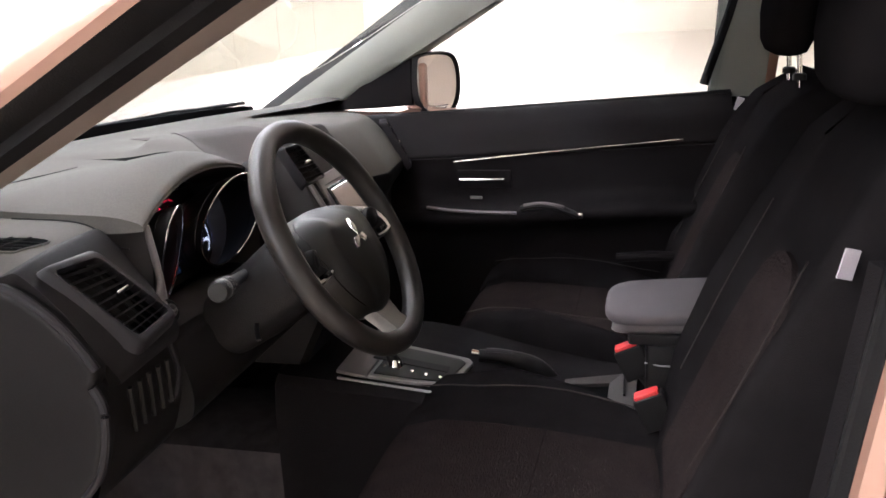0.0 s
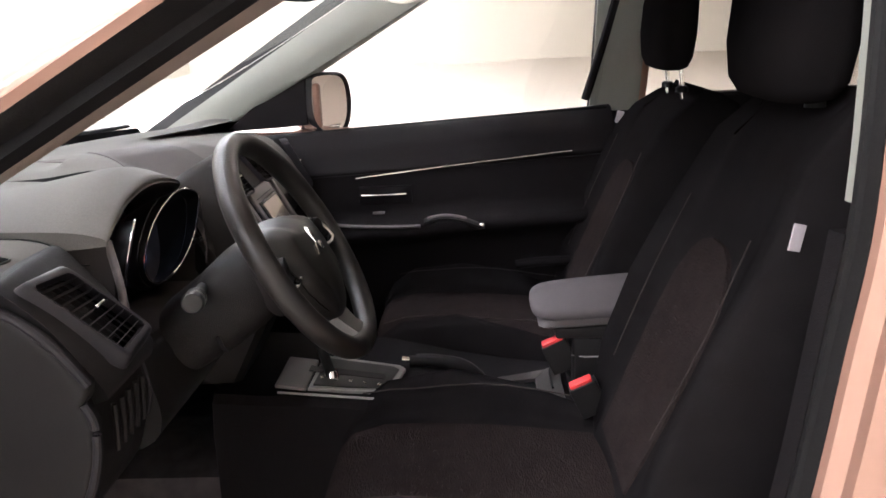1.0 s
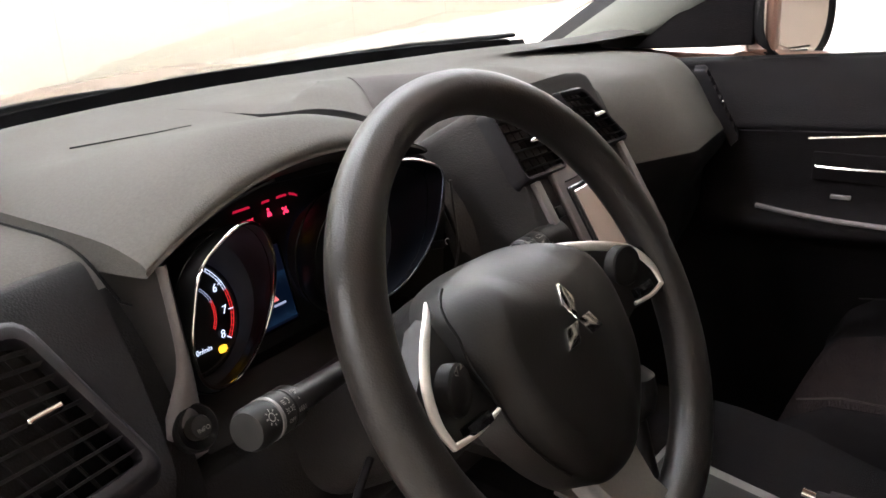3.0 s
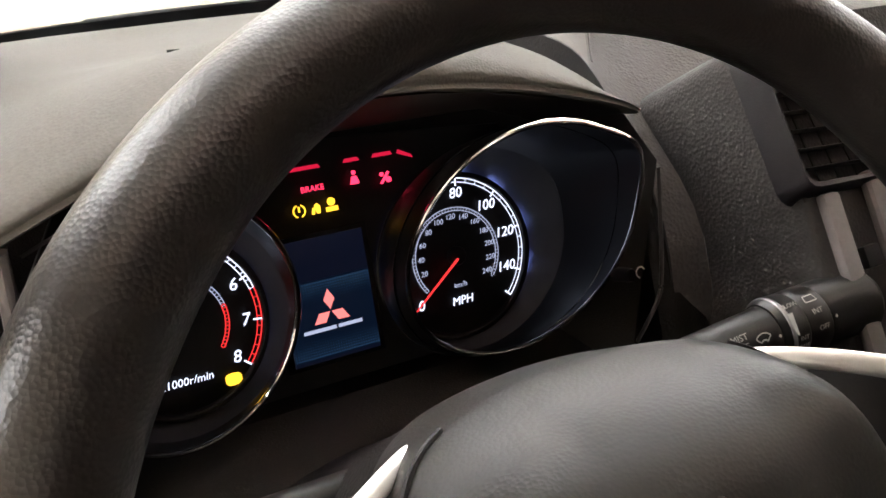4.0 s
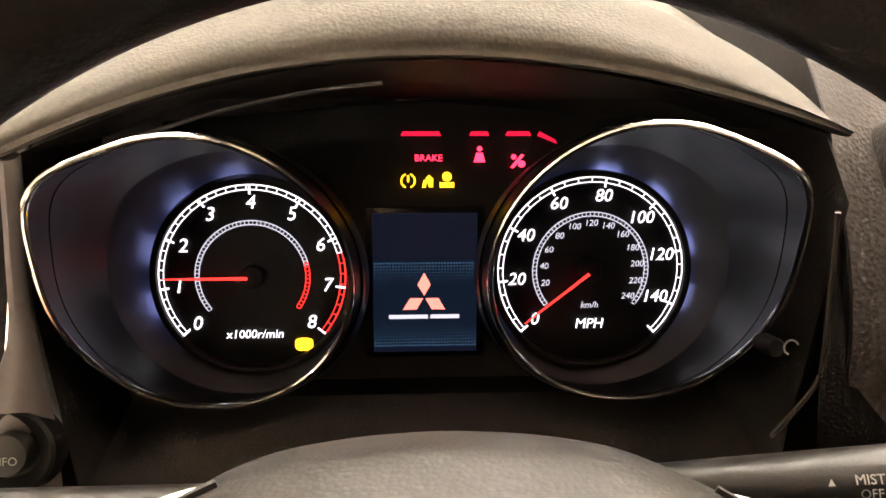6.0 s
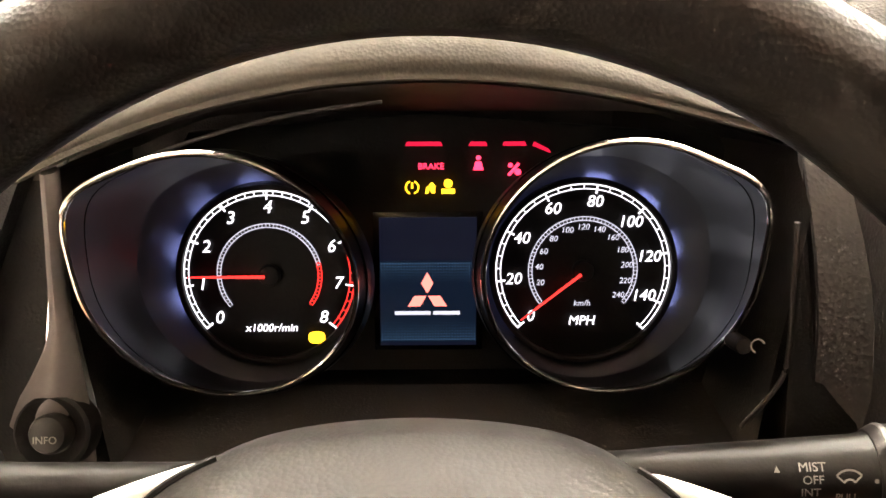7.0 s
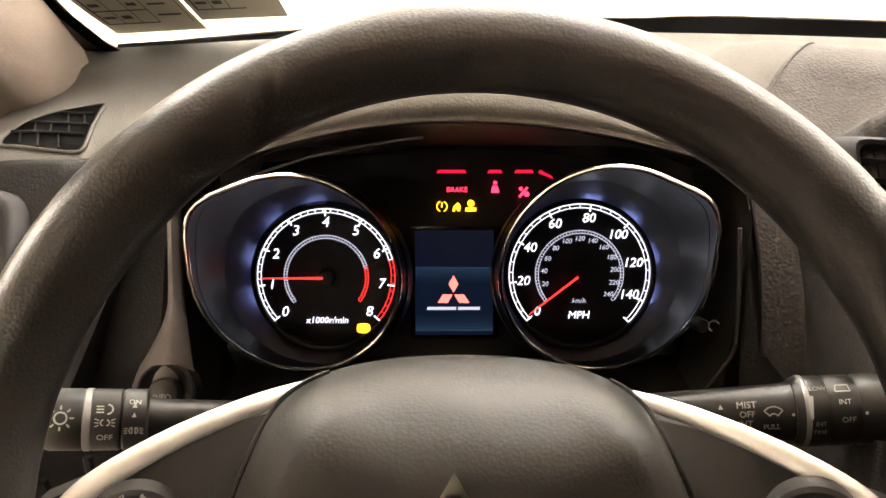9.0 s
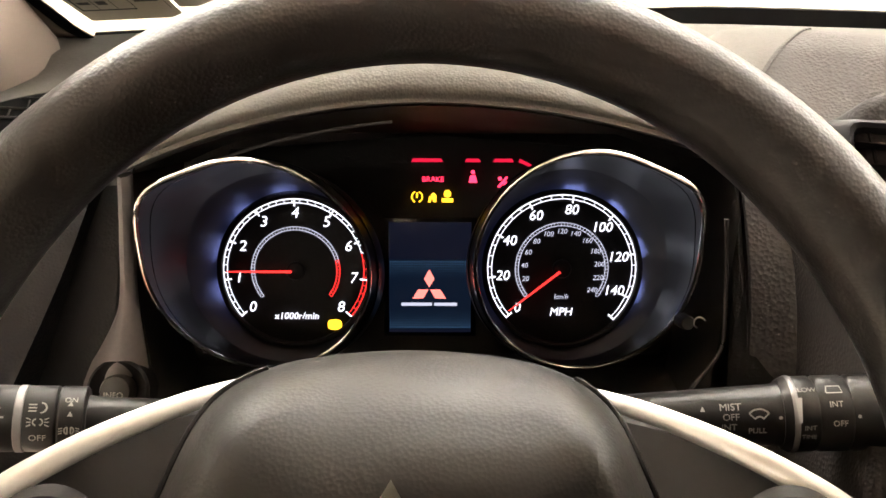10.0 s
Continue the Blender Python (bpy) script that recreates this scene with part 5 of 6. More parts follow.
        for dist, r in ((n - 0.066, 0.0178), (n - 0.0335, 0.0203)):
            part("dot_mark", moved(flat_strip(arc(0, 0, 0.0004, 0, 360, 10), 0.0008), label_frame(dist, r, 8)), PRINT, s)
        win = bmesh.new()
        flat_strip([(-0.0034, -0.0018), (0.0034, -0.0018), (0.0028, 0.0018), (-0.0028, 0.0018), (-0.0034, -0.0016)], 0.0006, win)
        part("window_symbol", moved(win, label_frame(n - 0.0425, 0.0201, -34)), PRINT, s)


stalk(-1, "light_stalk", "black light switch stalk with white symbols")
stalk(1, "wiper_stalk", "thick black wiper stalk with white lettering")


# ---------------------------------------------------------------- centre stack
def stack():
    mx = 0.307
    st = thing("centre_stack", (mx, 0.12, 0.80), "dark centre stack with air vents and a reflecting touch screen", "console")
    m = frame_of((mx, 0.0434, 1.0), (1, 0, 0), (0, 0.56, 1))
    body = [(-0.100, 0.176), (-0.060, 0.181), (0.060, 0.181), (0.100, 0.176), (0.108, 0.150), (0.107, 0.05), (0.100, -0.048), (-0.100, -0.048), (-0.107, 0.05), (-0.108, 0.150)]
    part("fascia", slab([tuple(p) for p in smooth(body, 3, closed=True)], m @ Matrix.Translation((0, 0, -0.120)), 0.124, 0.008, 3), FASCIA, st, "dark grained fascia", angle=45)
    low = []
    for y, z, w in ((0.022, 0.968, 0.100), (0.034, 0.93, 0.098), (0.070, 0.85, 0.094), (0.125, 0.745, 0.090)):
        low.append([(mx - w, y + 0.10, z), (mx - w, y + 0.012, z), (mx - w + 0.012, y, z), (mx + w - 0.012, y, z), (mx + w, y + 0.012, z), (mx + w, y + 0.10, z)])
    part("lower_panel", loft(low), DASH_LOW, st)
    part("screen_frame", rbox((-0.066, -0.030, 0.003), (0.066, 0.094, 0.010), 0.004, 3, m), TRIM, st, "satin grey screen surround")
    part("screen_bezel", rbox((-0.054, -0.020, 0.009), (0.054, 0.069, 0.013), 0.003, 3, m), PIANO, st, "gloss black screen edge")
    part("screen", rbox((-0.048, -0.012, 0.012), (0.048, 0.063, 0.0145), 0.001, 1, m), SCREEN, st, "blank screen that mirrors the bright hall")
    part("slot_line", rbox((-0.050, 0.074, 0.009), (0.050, 0.0755, 0.0112), 0.0004, 1, m), BLACK, st)
    for sx in (-1, 1):
        part("side_strip", rbox((sx * 0.094 - 0.006, -0.030, 0.003), (sx * 0.094 + 0.006, 0.088, 0.010), 0.003, 2, m), TRIM, st, "satin grey strip beside the screen")
        part("key", rbox((sx * 0.077 - 0.006, 0.045, 0.003), (sx * 0.077 + 0.006, 0.057, 0.0090), 0.002, 2, m), BLACK, st)
        part("key", rbox((sx * 0.077 - 0.006, -0.012, 0.003), (sx * 0.077 + 0.006, 0.006, 0.0090), 0.002, 2, m), BLACK, st)
        q = [(-0.056, 0.032), (0.000, 0.028), (0.020, -0.036), (-0.050, -0.032)]
        if sx > 0:
            q = [(-0.040, 0.032), (0.008, 0.027), (0.052, -0.036), (-0.004, -0.032)]
        vent(q, m @ Matrix.Translation((sx * 0.0565, 0.127, 0.000)), 0.012, 6, None, "centre_vent", "centre air vent with level black slats and a bright tab", "dashboard air vents", frame_w=0.005)


stack()
vent([(-0.020, 0.052), (0.012, 0.056), (0.022, -0.050), (-0.006, -0.056)], frame_of((0.876, 0.134, 1.034), (1, 0.25, 0), (0.0, 0.5, 1)), 0.012, 6, None, "side_vent",
     "narrow passenger side air vent with black slats", "dashboard air vents", vanes=1, frame_w=0.008)


# ---------------------------------------------------------------- centre console
def console():
    c = thing("centre_console", (MID, -0.15, 0.36), "black centre console with satin silver gear gate", "console")
    secs = []
    for y, z, a, b in ((0.16, 0.745, 0.155, 0.50), (0.06, 0.735, 0.16, 0.51), (-0.05, 0.727, 0.165, 0.515), (-0.15, 0.712, 0.17, 0.515), (-0.28, 0.688, 0.19, 0.50), (-0.38, 0.672, 0.21, 0.49), (-0.52, 0.660, 0.22, 0.48)):
        loop = [(a - 0.01, 0.42), (a - 0.006, z - 0.06), (a + 0.004, z - 0.012), (a + 0.02, z), (b - 0.02, z), (b - 0.004, z - 0.012), (b + 0.006, z - 0.06), (b + 0.01, 0.42)]
        secs.append([(x, y, zz) for x, zz in loop])
    part("body", loft(secs), CONSOLE, c, "", angle=30)

    def top(y):
        return float(np.interp(y, [-0.52, -0.38, -0.28, -0.15, -0.05, 0.06, 0.16], [0.660, 0.672, 0.688, 0.712, 0.727, 0.735, 0.745]))
    m = frame_of((0.266, -0.040, top(-0.040) + 0.003), (1, 0, 0), (0, 1, 0.155))
    plate = [(-0.048, -0.105), (0.060, -0.124), (0.074, -0.112), (0.080, 0.036), (-0.072, 0.040), (-0.064, -0.03)]
    part("gate_plate", slab(plate, m, 0.007, 0.003, 2), GREYLEG, c, "satin silver gear gate surround")
    part("gate_panel", slab([(-0.042, -0.097), (0.046, -0.112), (0.056, -0.100), (0.060, 0.028), (-0.063, 0.032), (-0.056, -0.03)], m @ Matrix.Translation((0, 0, 0.0072)), 0.003, 0.001), STALK, c, "gloss black gear gate")
    for k in range(5):
        part("gate_mark", rbox((-0.036, -0.085 + 0.026 * k, 0.0102), (-0.028, -0.079 + 0.026 * k, 0.0112), 0.0004, 1, m), CHROME, c)
    part("gate_slot", rbox((-0.012, -0.09, 0.0102), (0.012, 0.05, 0.0125), 0.001, 1, m), BLACK, c)
    part("tray_front", rbox((-0.070, 0.043, -0.004), (0.062, 0.100, 0.004), 0.004, 2, m), TRIM, c, "pale tray before the gear lever")
    part("side_rail", tube(smooth([(0.181, 0.05, 0.741), (0.182, 0.0, 0.736), (0.188, -0.13, 0.720), (0.192, -0.15, 0.7165)], 5), 0.0025, k=8), GREYLEG, c, "thin bright rail")
    # cup holder behind the brake lever
    part("tray_land", slab([(0.258, -0.460), (0.410, -0.460), (0.400, -0.436), (0.352, -0.411), (0.258, -0.411)], Matrix.Translation((0, 0, 0.668)), 0.013, 0.003, 2), THROAT, c, "grey rear land of the cup tray")
    part("tray_rail", slab([(0.352, -0.4105), (0.398, -0.4355), (0.352, -0.306), (0.332, -0.306)], Matrix.Translation((0, 0, 0.668)), 0.012, 0.003, 2), THROAT, c, "grey rail beside the cup recess")
    # Shallow near-black slab; the shade of the recess is its colour.
    part("cup_recess", slab([(0.262, -0.410), (0.350, -0.410), (0.331, -0.308), (0.262, -0.308)], Matrix.Translation((0, 0, 0.664)), 0.010, 0.001), VOID, c, "cup recess, its shade a near-black slab")
    part("tray_strap", tube(smooth([(0.392, -0.452, 0.683), (0.372, -0.440, 0.690), (0.340, -0.438, 0.684), (0.300, -0.440, 0.683)], 5), 0.0022, k=8), BLACK, c)
    lever = thing("gear_lever", (0.249, -0.03, 0.738), "black gear lever with a chrome-edged knob", "gear lever")
    part("stem", tube([(0.249, -0.035, 0.738), (0.249, -0.022, 0.79), (0.250, -0.010, 0.835)], [0.011, 0.009, 0.010], k=14), BLACK, lever)
    part("stem_collar", lathe([(0.016, 0), (0.013, 0.010), (0.010, 0.016)], frame_of((0.249, -0.035, 0.737), (1, 0, 0), (0, 1, 0)), 24), CHROME, lever)
    part("knob", loft([[(0.250 + x * s, -0.006 + y * s, z) for x, y in superloop(0.020, 0.026, 2.4, 24)] for s, z in ((0.5, 0.828), (0.9, 0.840), (1.0, 0.860), (0.85, 0.880), (0.4, 0.888))]), BLACK, lever)
    hb = thing("handbrake", (0.372, -0.35, 0.675), "black handbrake lever with a bright release button", "handbrake")
    path = smooth([(0.370, -0.325, 0.640), (0.368, -0.303, 0.670), (0.365, -0.270, 0.700), (0.362, -0.22, 0.716), (0.358, -0.168, 0.719)], 6)
    part("grip", tube(path, [0.010 + 0.006 * math.sin(math.pi * min(1, k / 20)) for k in range(len(path))], k=16, flat=1.15), BLACK, hb)
    part("grip_top", tube([p + np.array((0, 0, 0.0115)) for p in path[6:-2]], 0.0075, k=10, flat=0.45), POD, hb, "satin strip along the grip")
    part("button", tube([(0.3582, -0.172, 0.722), (0.3575, -0.154, 0.725)], 0.0062, k=14), CHROME, hb)
    arm = thing("armrest", (0.36, -0.58, 0.62), "grey cloth armrest on a black storage box", "armrest")
    secs = []
    for y, h, w in ((-0.404, 0.005, 0.030), (-0.406, 0.010, 0.050), (-0.412, 0.014, 0.068), (-0.424, 0.0168, 0.083), (-0.445, 0.0185, 0.093), (-0.50, 0.020, 0.097), (-0.62, 0.021, 0.098), (-0.74, 0.020, 0.096), (-0.76, 0.014, 0.090)):
        z = 0.8335 - (y + 0.42) * 0.06
        secs.append([(0.363 + x, y, z + v) for x, v in superloop(w, h, 2.9, 40)])
    part("pad", loft(secs), ARMFAB, arm, "soft grey woven pad", angle=60)
    skirt = []
    for y, w in ((-0.428, 0.064), (-0.436, 0.078), (-0.452, 0.087), (-0.50, 0.092), (-0.62, 0.093), (-0.755, 0.091)):
        z = 0.8335 - (y + 0.42) * 0.06
        skirt.append([(0.363 + x * w, y + (1 - k) * 0.012, z + v) for x, v, k in ((-1, -0.005, 1), (1, -0.005, 1), (0.96, -0.022, 0.4), (0.86, -0.030, 0), (-0.86, -0.030, 0), (-0.96, -0.022, 0.4))])
    part("pad_skirt", loft(skirt), TRIM, arm, "darker moulded edge under the pad", angle=50)
    part("lid_base", rbox((0.284, -0.75, 0.785), (0.442, -0.445, 0.808), 0.008, 3), BLACK, arm)
    part("box", rbox((0.285, -0.76, 0.55), (0.44, -0.475, 0.788), 0.012, 3), BLACK, arm)
    part("latch_line", tube([(0.283, -0.74, 0.752), (0.283, -0.50, 0.750), (0.290, -0.474, 0.752)], 0.0016, k=6), GREYLEG, arm)


console()


def buckle(p, lean):
    b = thing("belt_buckle", (p[0], p[1] - 0.02, p[2] - 0.10), "black belt buckle with a red release button", "buckle", "front belt buckles")
    m = Matrix.Translation(p) @ Matrix.Rotation(radians(lean), 4, "X")
    part("housing", rbox((-0.014, -0.026, -0.062), (0.014, 0.024, -0.002), 0.005, 3, m), BLACK, b)
    part("red_button", rbox((-0.011, -0.020, -0.006), (0.011, 0.020, 0.004), 0.003, 3, m), REDPLASTIC, b, "red release button")
    part("stalk", tube([m @ Vector((0, 0, -0.06)), m @ Vector((0, -0.012, -0.11)), m @ Vector((0, -0.05, -0.19))], 0.011, k=8, flat=0.5), BLACK, b)
    part("strap_clip", rbox((-0.012, -0.05, -0.098), (0.012, -0.01, -0.088), 0.002, 2, m), GREYLEG, b)


buckle((0.182, -0.478, 0.746), -24)
buckle((0.318, -0.441, 0.770), -24)


# ---------------------------------------------------------------- front seats
def front_seat(side):
    """Built for the driver at x = 0; the passenger's is its mirror image about the car's middle."""
    f = (lambda p: tuple(p)) if side < 0 else (lambda p: mirrored(p))
    s = thing("front_seat", f((0, -0.40, 0.36)), "black cloth front seat with a patterned brown-grey insert", "seat", "front seats")

    def build(name, secs, material, label="", angle=60):
        return part(name, loft([[f(p) for p in sec] for sec in secs]), material, s, label, angle)
    # cushion: crest of the bolsters over a lower middle
    secs = []
    for y, lift, half in ((-0.055, -0.075, 0.215), (-0.062, -0.030, 0.228), (-0.085, -0.008, 0.238), (-0.14, 0.004, 0.246), (-0.26, 0.004, 0.254), (-0.38, -0.004, 0.258), (-0.50, -0.016, 0.250), (-0.60, -0.028, 0.230), (-0.66, -0.04, 0.20)):
        bol = float(np.interp(y, [-0.60, -0.50, -0.42, -0.33, -0.23, -0.12, -0.06], [0.0, 0.012, 0.034, 0.062, 0.075, 0.050, 0.010]))
        prof = [(-half, 0.50), (-half - 0.004, 0.60), (-half + 0.004, 0.66 + lift), (-half + 0.030, 0.684 + lift + bol), (-half + 0.070, 0.682 + lift + bol * 0.75), (-0.150, 0.682 + lift + bol * 0.05), (-0.07, 0.684 + lift),
                (0.0, 0.686 + lift), (0.07, 0.684 + lift), (0.150, 0.682 + lift + bol * 0.05), (half - 0.070, 0.682 + lift + bol * 0.75), (half - 0.030, 0.684 + lift + bol), (half - 0.004, 0.66 + lift), (half + 0.004, 0.60), (half, 0.50)]
        secs.append([(x, y, z) for x, z in smooth(prof, 4)])
    build("cushion", secs, FABRIC, "black cloth cushion with raised sides")

    def cushion_top(x, y):
        lift = float(np.interp(-y, [0.055, 0.062, 0.085, 0.14, 0.26, 0.38, 0.50, 0.60], [-0.075, -0.030, -0.008, 0.004, 0.004, -0.004, -0.016, -0.028]))
        return 0.685 + lift
    secs = []
    for y, w in ((-0.066, 0.125), (-0.085, 0.142), (-0.14, 0.152), (-0.24, 0.152), (-0.3196, 0.150)):
        z = cushion_top(0, y)
        secs.append([(x, y, z + d) for x, d in ((-w, -0.004), (-w * 0.97, 0.0035), (-w * 0.6, 0.007), (0, 0.0085), (w * 0.6, 0.007), (w * 0.97, 0.0035), (w, -0.004), (0, -0.02))])
    build("cushion_insert", secs, INSERT, "patterned brown-grey seat insert", 50)
    secs = []
    for y, w in ((-0.3206, 0.150), (-0.40, 0.146), (-0.50, 0.140), (-0.56, 0.132)):
        z = cushion_top(0, y)
        secs.append([(x, y, z + d) for x, d in ((-w, -0.004), (-w * 0.97, 0.0035), (-w * 0.6, 0.007), (0, 0.0085), (w * 0.6, 0.007), (w * 0.97, 0.0035), (w, -0.004), (0, -0.02))])
    build("cushion_insert", secs, INSERT, "patterned brown-grey seat insert", 50)
    for sx in (-1, 1):
        part("stitching", tube([f((sx * (0.182 - 0.010 * math.sin(k)), -0.10 - 0.05 * k, cushion_top(0, -0.10 - 0.05 * k) + 0.0540 + 0.004 * math.sin(k * 0.5))) for k in range(9)], 0.0012, k=6), STITCH, s)

    # backrest
    def back_y(z):
        return -0.545 - 0.44 * (z - 0.78)
    secs = []
    for z, half, th in ((0.60, 0.215, 0.10), (0.70, 0.238, 0.14), (0.80, 0.252, 0.145), (0.92, 0.256, 0.14), (1.02, 0.250, 0.13), (1.10, 0.236, 0.12), (1.16, 0.214, 0.110), (1.205, 0.190, 0.095), (1.226, 0.155, 0.075), (1.236, 0.11, 0.045)):
        bol = float(np.interp(z, [0.60, 0.68, 0.76, 0.85, 0.95, 1.10, 1.15, 1.22], [-0.030, 0.002, 0.026, 0.037, 0.037, 0.024, 0.018, 0.0]))
        z0, z = z, z + (max(0, z - 1.10) * 0.15 if side < 0 else -max(0, z - 1.06) * 0.20)
        yc = back_y(z0) - (0.035 if z0 > 1.21 else (0.018 if z0 > 1.19 else 0))
        prof = [(-half + 0.03, -th), (-half, -th * 0.75), (-half - 0.002, -th * 0.30), (-half + 0.012, bol * 0.75), (-half + 0.040, bol), (-half + 0.085, bol * 0.55), (-0.125, 0.004), (-0.06, 0), (0.0, -0.002), (0.06, 0), (0.125, 0.004),
                (half - 0.085, bol * 0.55), (half - 0.040, bol), (half - 0.012, bol * 0.75), (half + 0.002, -th * 0.30), (half, -th * 0.75), (half - 0.03, -th)]
        sc = smooth(prof, 3)
        secs.append([(x, yc + d, z + d * 0.35) for x, d in sc])
    build("backrest", secs, FABRIC, "black cloth backrest with raised sides")
    secs = []
    for z, w in ((0.70, 0.108), (0.80, 0.124), (0.90, 0.128), (0.96, 0.120), (1.002, 0.096), (1.024, 0.066), (1.034, 0.030)):
        y = back_y(z)
        secs.append([(x, y + d, z + d * 0.35) for x, d in ((-w, -0.003), (-w * 0.96, 0.0065), (-w * 0.5, 0.0055), (0, 0.005), (w * 0.5, 0.0055), (w * 0.96, 0.0065), (w, -0.003), (0, -0.02))])
    build("back_insert", secs, INSERT, "patterned brown-grey back insert", 50)
    for sx in (-1, 1):
        pts = [f((sx * (0.150 + 0.012 * math.sin(k * 0.35)), back_y(0.80 + 0.03 * k) + 0.0245, 0.80 + 0.03 * k + 0.008)) for k in range(10)]
        part("stitching", tube(pts, 0.0011, k=6), STITCH, s)
    # headrest on two posts
    secs = []
    for z, a, b, y in ((1.236, 0.085, 0.030, -0.742), (1.242, 0.112, 0.046, -0.742), (1.262, 0.128, 0.058, -0.742), (1.31, 0.136, 0.064, -0.744), (1.37, 0.134, 0.062, -0.748), (1.41, 0.122, 0.054, -0.752), (1.432, 0.098, 0.040, -0.756), (1.440, 0.06, 0.02, -0.757)):
        secs.append([(x, y + (0.012 + d if side < 0 else 0.016 + d * 0.74), z) for x, d in superloop(a, b, 2.8, 40)])
    build("headrest", secs, FABRIC, "black cloth headrest")
    for sx in (-1, 1):
        part("post", tube([f((sx * 0.070, -0.748, 1.176 if side > 0 else 1.236)), f((sx * 0.070, -0.742, 1.25))], 0.0050, k=12), CHROME, s, "chrome headrest post")
        part("post_sleeve", lathe([(0.013, -0.006), (0.013, 0.004), (0.009, 0.007), (0.006, 0.007)], Matrix.Translation(f((sx * 0.070, -0.746, 1.196 if side > 0 else 1.236))), 20), BLACK, s)
    # cloth tag on the outer bolster
    part("cloth_tag", rbox((-0.0012, -0.0085, -0.0155), (0.0012, 0.0085, 0.0155), 0.0006, 1, Matrix.Translation(f((-0.2475, -0.668, 1.106))) @ Matrix.Rotation(radians(20 if side < 0 else -20), 4, "Z") @ Matrix.Rotation(radians(14), 4, "X")), TAGCLOTH, s, "small grey cloth tag")
    for sx in (-1, 1):
        part("seat_rail", rbox(tuple(np.array(f((sx * 0.18, -0.62, 0.36))) - (0.02, 0, 0)), tuple(np.array(f((sx * 0.18, -0.08, 0.41))) + (0.02, 0, 0)), 0.004), BLACK, s)
    part("seat_base", rbox(tuple(np.array(f((0, -0.60, 0.40))) - (0.22, 0, 0)), tuple(np.array(f((0, -0.09, 0.53))) + (0.22, 0, 0)), 0.02, 3), BLACK, s)
    return s


front_seat(-1)
front_seat(1)


def bench():
    b = thing("rear_bench", (MID, -1.45, 0.36), "black cloth rear bench seat", "seat")
    part("cushion", rbox((MID - 0.60, -1.55, 0.42), (MID + 0.60, -1.08, 0.70), 0.05, 4), FABRIC, b)
    part("backrest", rbox((MID - 0.60, -1.72, 0.62), (MID + 0.60, -1.55, 1.10), 0.05, 4), FABRIC, b)


bench()


# ---------------------------------------------------------------- passenger door
def passenger_door():
    d = thing("passenger_door", (1.0, -0.15, 0.40), "closed black-lined passenger door with a bright strip", "car door")

    def rise(y):
        return -0.049 * (y + 0.05)

    def door_x(z, y=0.0):
        return float(np.interp(z, [0.40, 0.60, 0.80, 0.84, 0.872, 0.90, 0.95, 1.00, 1.04, 1.10, 1.13], [0.945, 0.925, 0.905, 0.872, 0.868, 0.900, 0.900, 0.898, 0.925, 0.968, 0.998]))
    upper, lower = [], []
    for y in np.linspace(-0.655, 0.40, 40):
        r = rise(y)
        dx = 0.045 * max(0, (-y - 0.2)) * 1.1 + 0.25 * max(0, y - 0.22) ** 1.2
        up = [(1.05, 1.090), (1.02, 1.097), (0.998, 1.093), (0.968, 1.075), (0.940, 1.053), (0.915, 1.018), (0.906, 1.000), (0.93, 0.99), (1.05, 0.99)]
        upper.append([(x + dx, y, z + r) for x, z in smooth(up, 3, closed=True)])
        arm = 0.030 * (math.tanh((0.12 - y) * 14) * 0.5 + 0.5)
        lo = [(1.04, 1.00), (0.915, 1.000), (0.904, 0.985), (0.902, 0.95), (0.898, 0.905), (0.895 - arm * 0.5, 0.880), (0.884 - arm, 0.868), (0.882 - arm, 0.845), (0.900 - arm * 0.3, 0.815), (0.918, 0.74), (0.93, 0.60), (0.945, 0.42), (1.04, 0.41)]
        lower.append([(x + dx, y, z + r * 0.9) for x, z in smooth(lo, 3, closed=True)])
    part("upper_lining", loft(upper), DOORTOP, d, "dark grained top of the door lining", angle=55)
    part("lower_lining", loft(lower), DOORSKIN, d, "black grained door lining", angle=55)
    part("outer_skin", rbox((1.06, -0.66, 0.36), (1.135, 0.52, 1.092), 0.03, 4), COPPER, d, "copper painted outer skin")
    part("sill_seal", tube([(1.030, -0.645, 1.125), (1.028, -0.2, 1.103), (1.024, 0.14, 1.086)], 0.006, k=8), RUBBER, d)
    ln = [(0.8830 - 0.004, -0.010, 0.990), (0.893 - 0.004, -0.13, 1.0005), (0.906 - 0.004, -0.30, 1.0140), (0.9245 - 0.004, -0.545, 1.0325)]
    part("bright_strip", tube(smooth(ln, 8), 0.0022, k=8), CHROME, d, "thin bright strip along the lining")
    h = part("inner_handle", rbox((0.8965, -0.146, 0.922), (0.905, -0.014, 0.966), 0.003, 3), DOORSKIN, d, "recessed inner handle")
    part("handle_lever", tube([(0.886, -0.022, 0.946), (0.884, -0.07, 0.946), (0.886, -0.132, 0.947)], 0.0035, k=8, flat=0.8), CHROME, h, "chrome handle lever")
    part("lock_tab", rbox((0.889, -0.075, 0.896), (0.899, -0.045, 0.902), 0.002, 2), GREYLEG, h)
    part("arm_edge", tube(smooth([(0.872, 0.06, 0.878), (0.862, 0.0, 0.874), (0.853, -0.08, 0.872), (0.850, -0.165, 0.872)], 5), 0.0042, k=8), TRIM, d, "satin edge of the arm ledge")
    part("pull_grip", tube(smooth([(0.846, -0.178, 0.884), (0.842, -0.22, 0.893), (0.842, -0.27, 0.886), (0.842, -0.315, 0.868)], 6), 0.010, k=12, flat=0.7), BLACK, d, "black pull grip with a bright end")
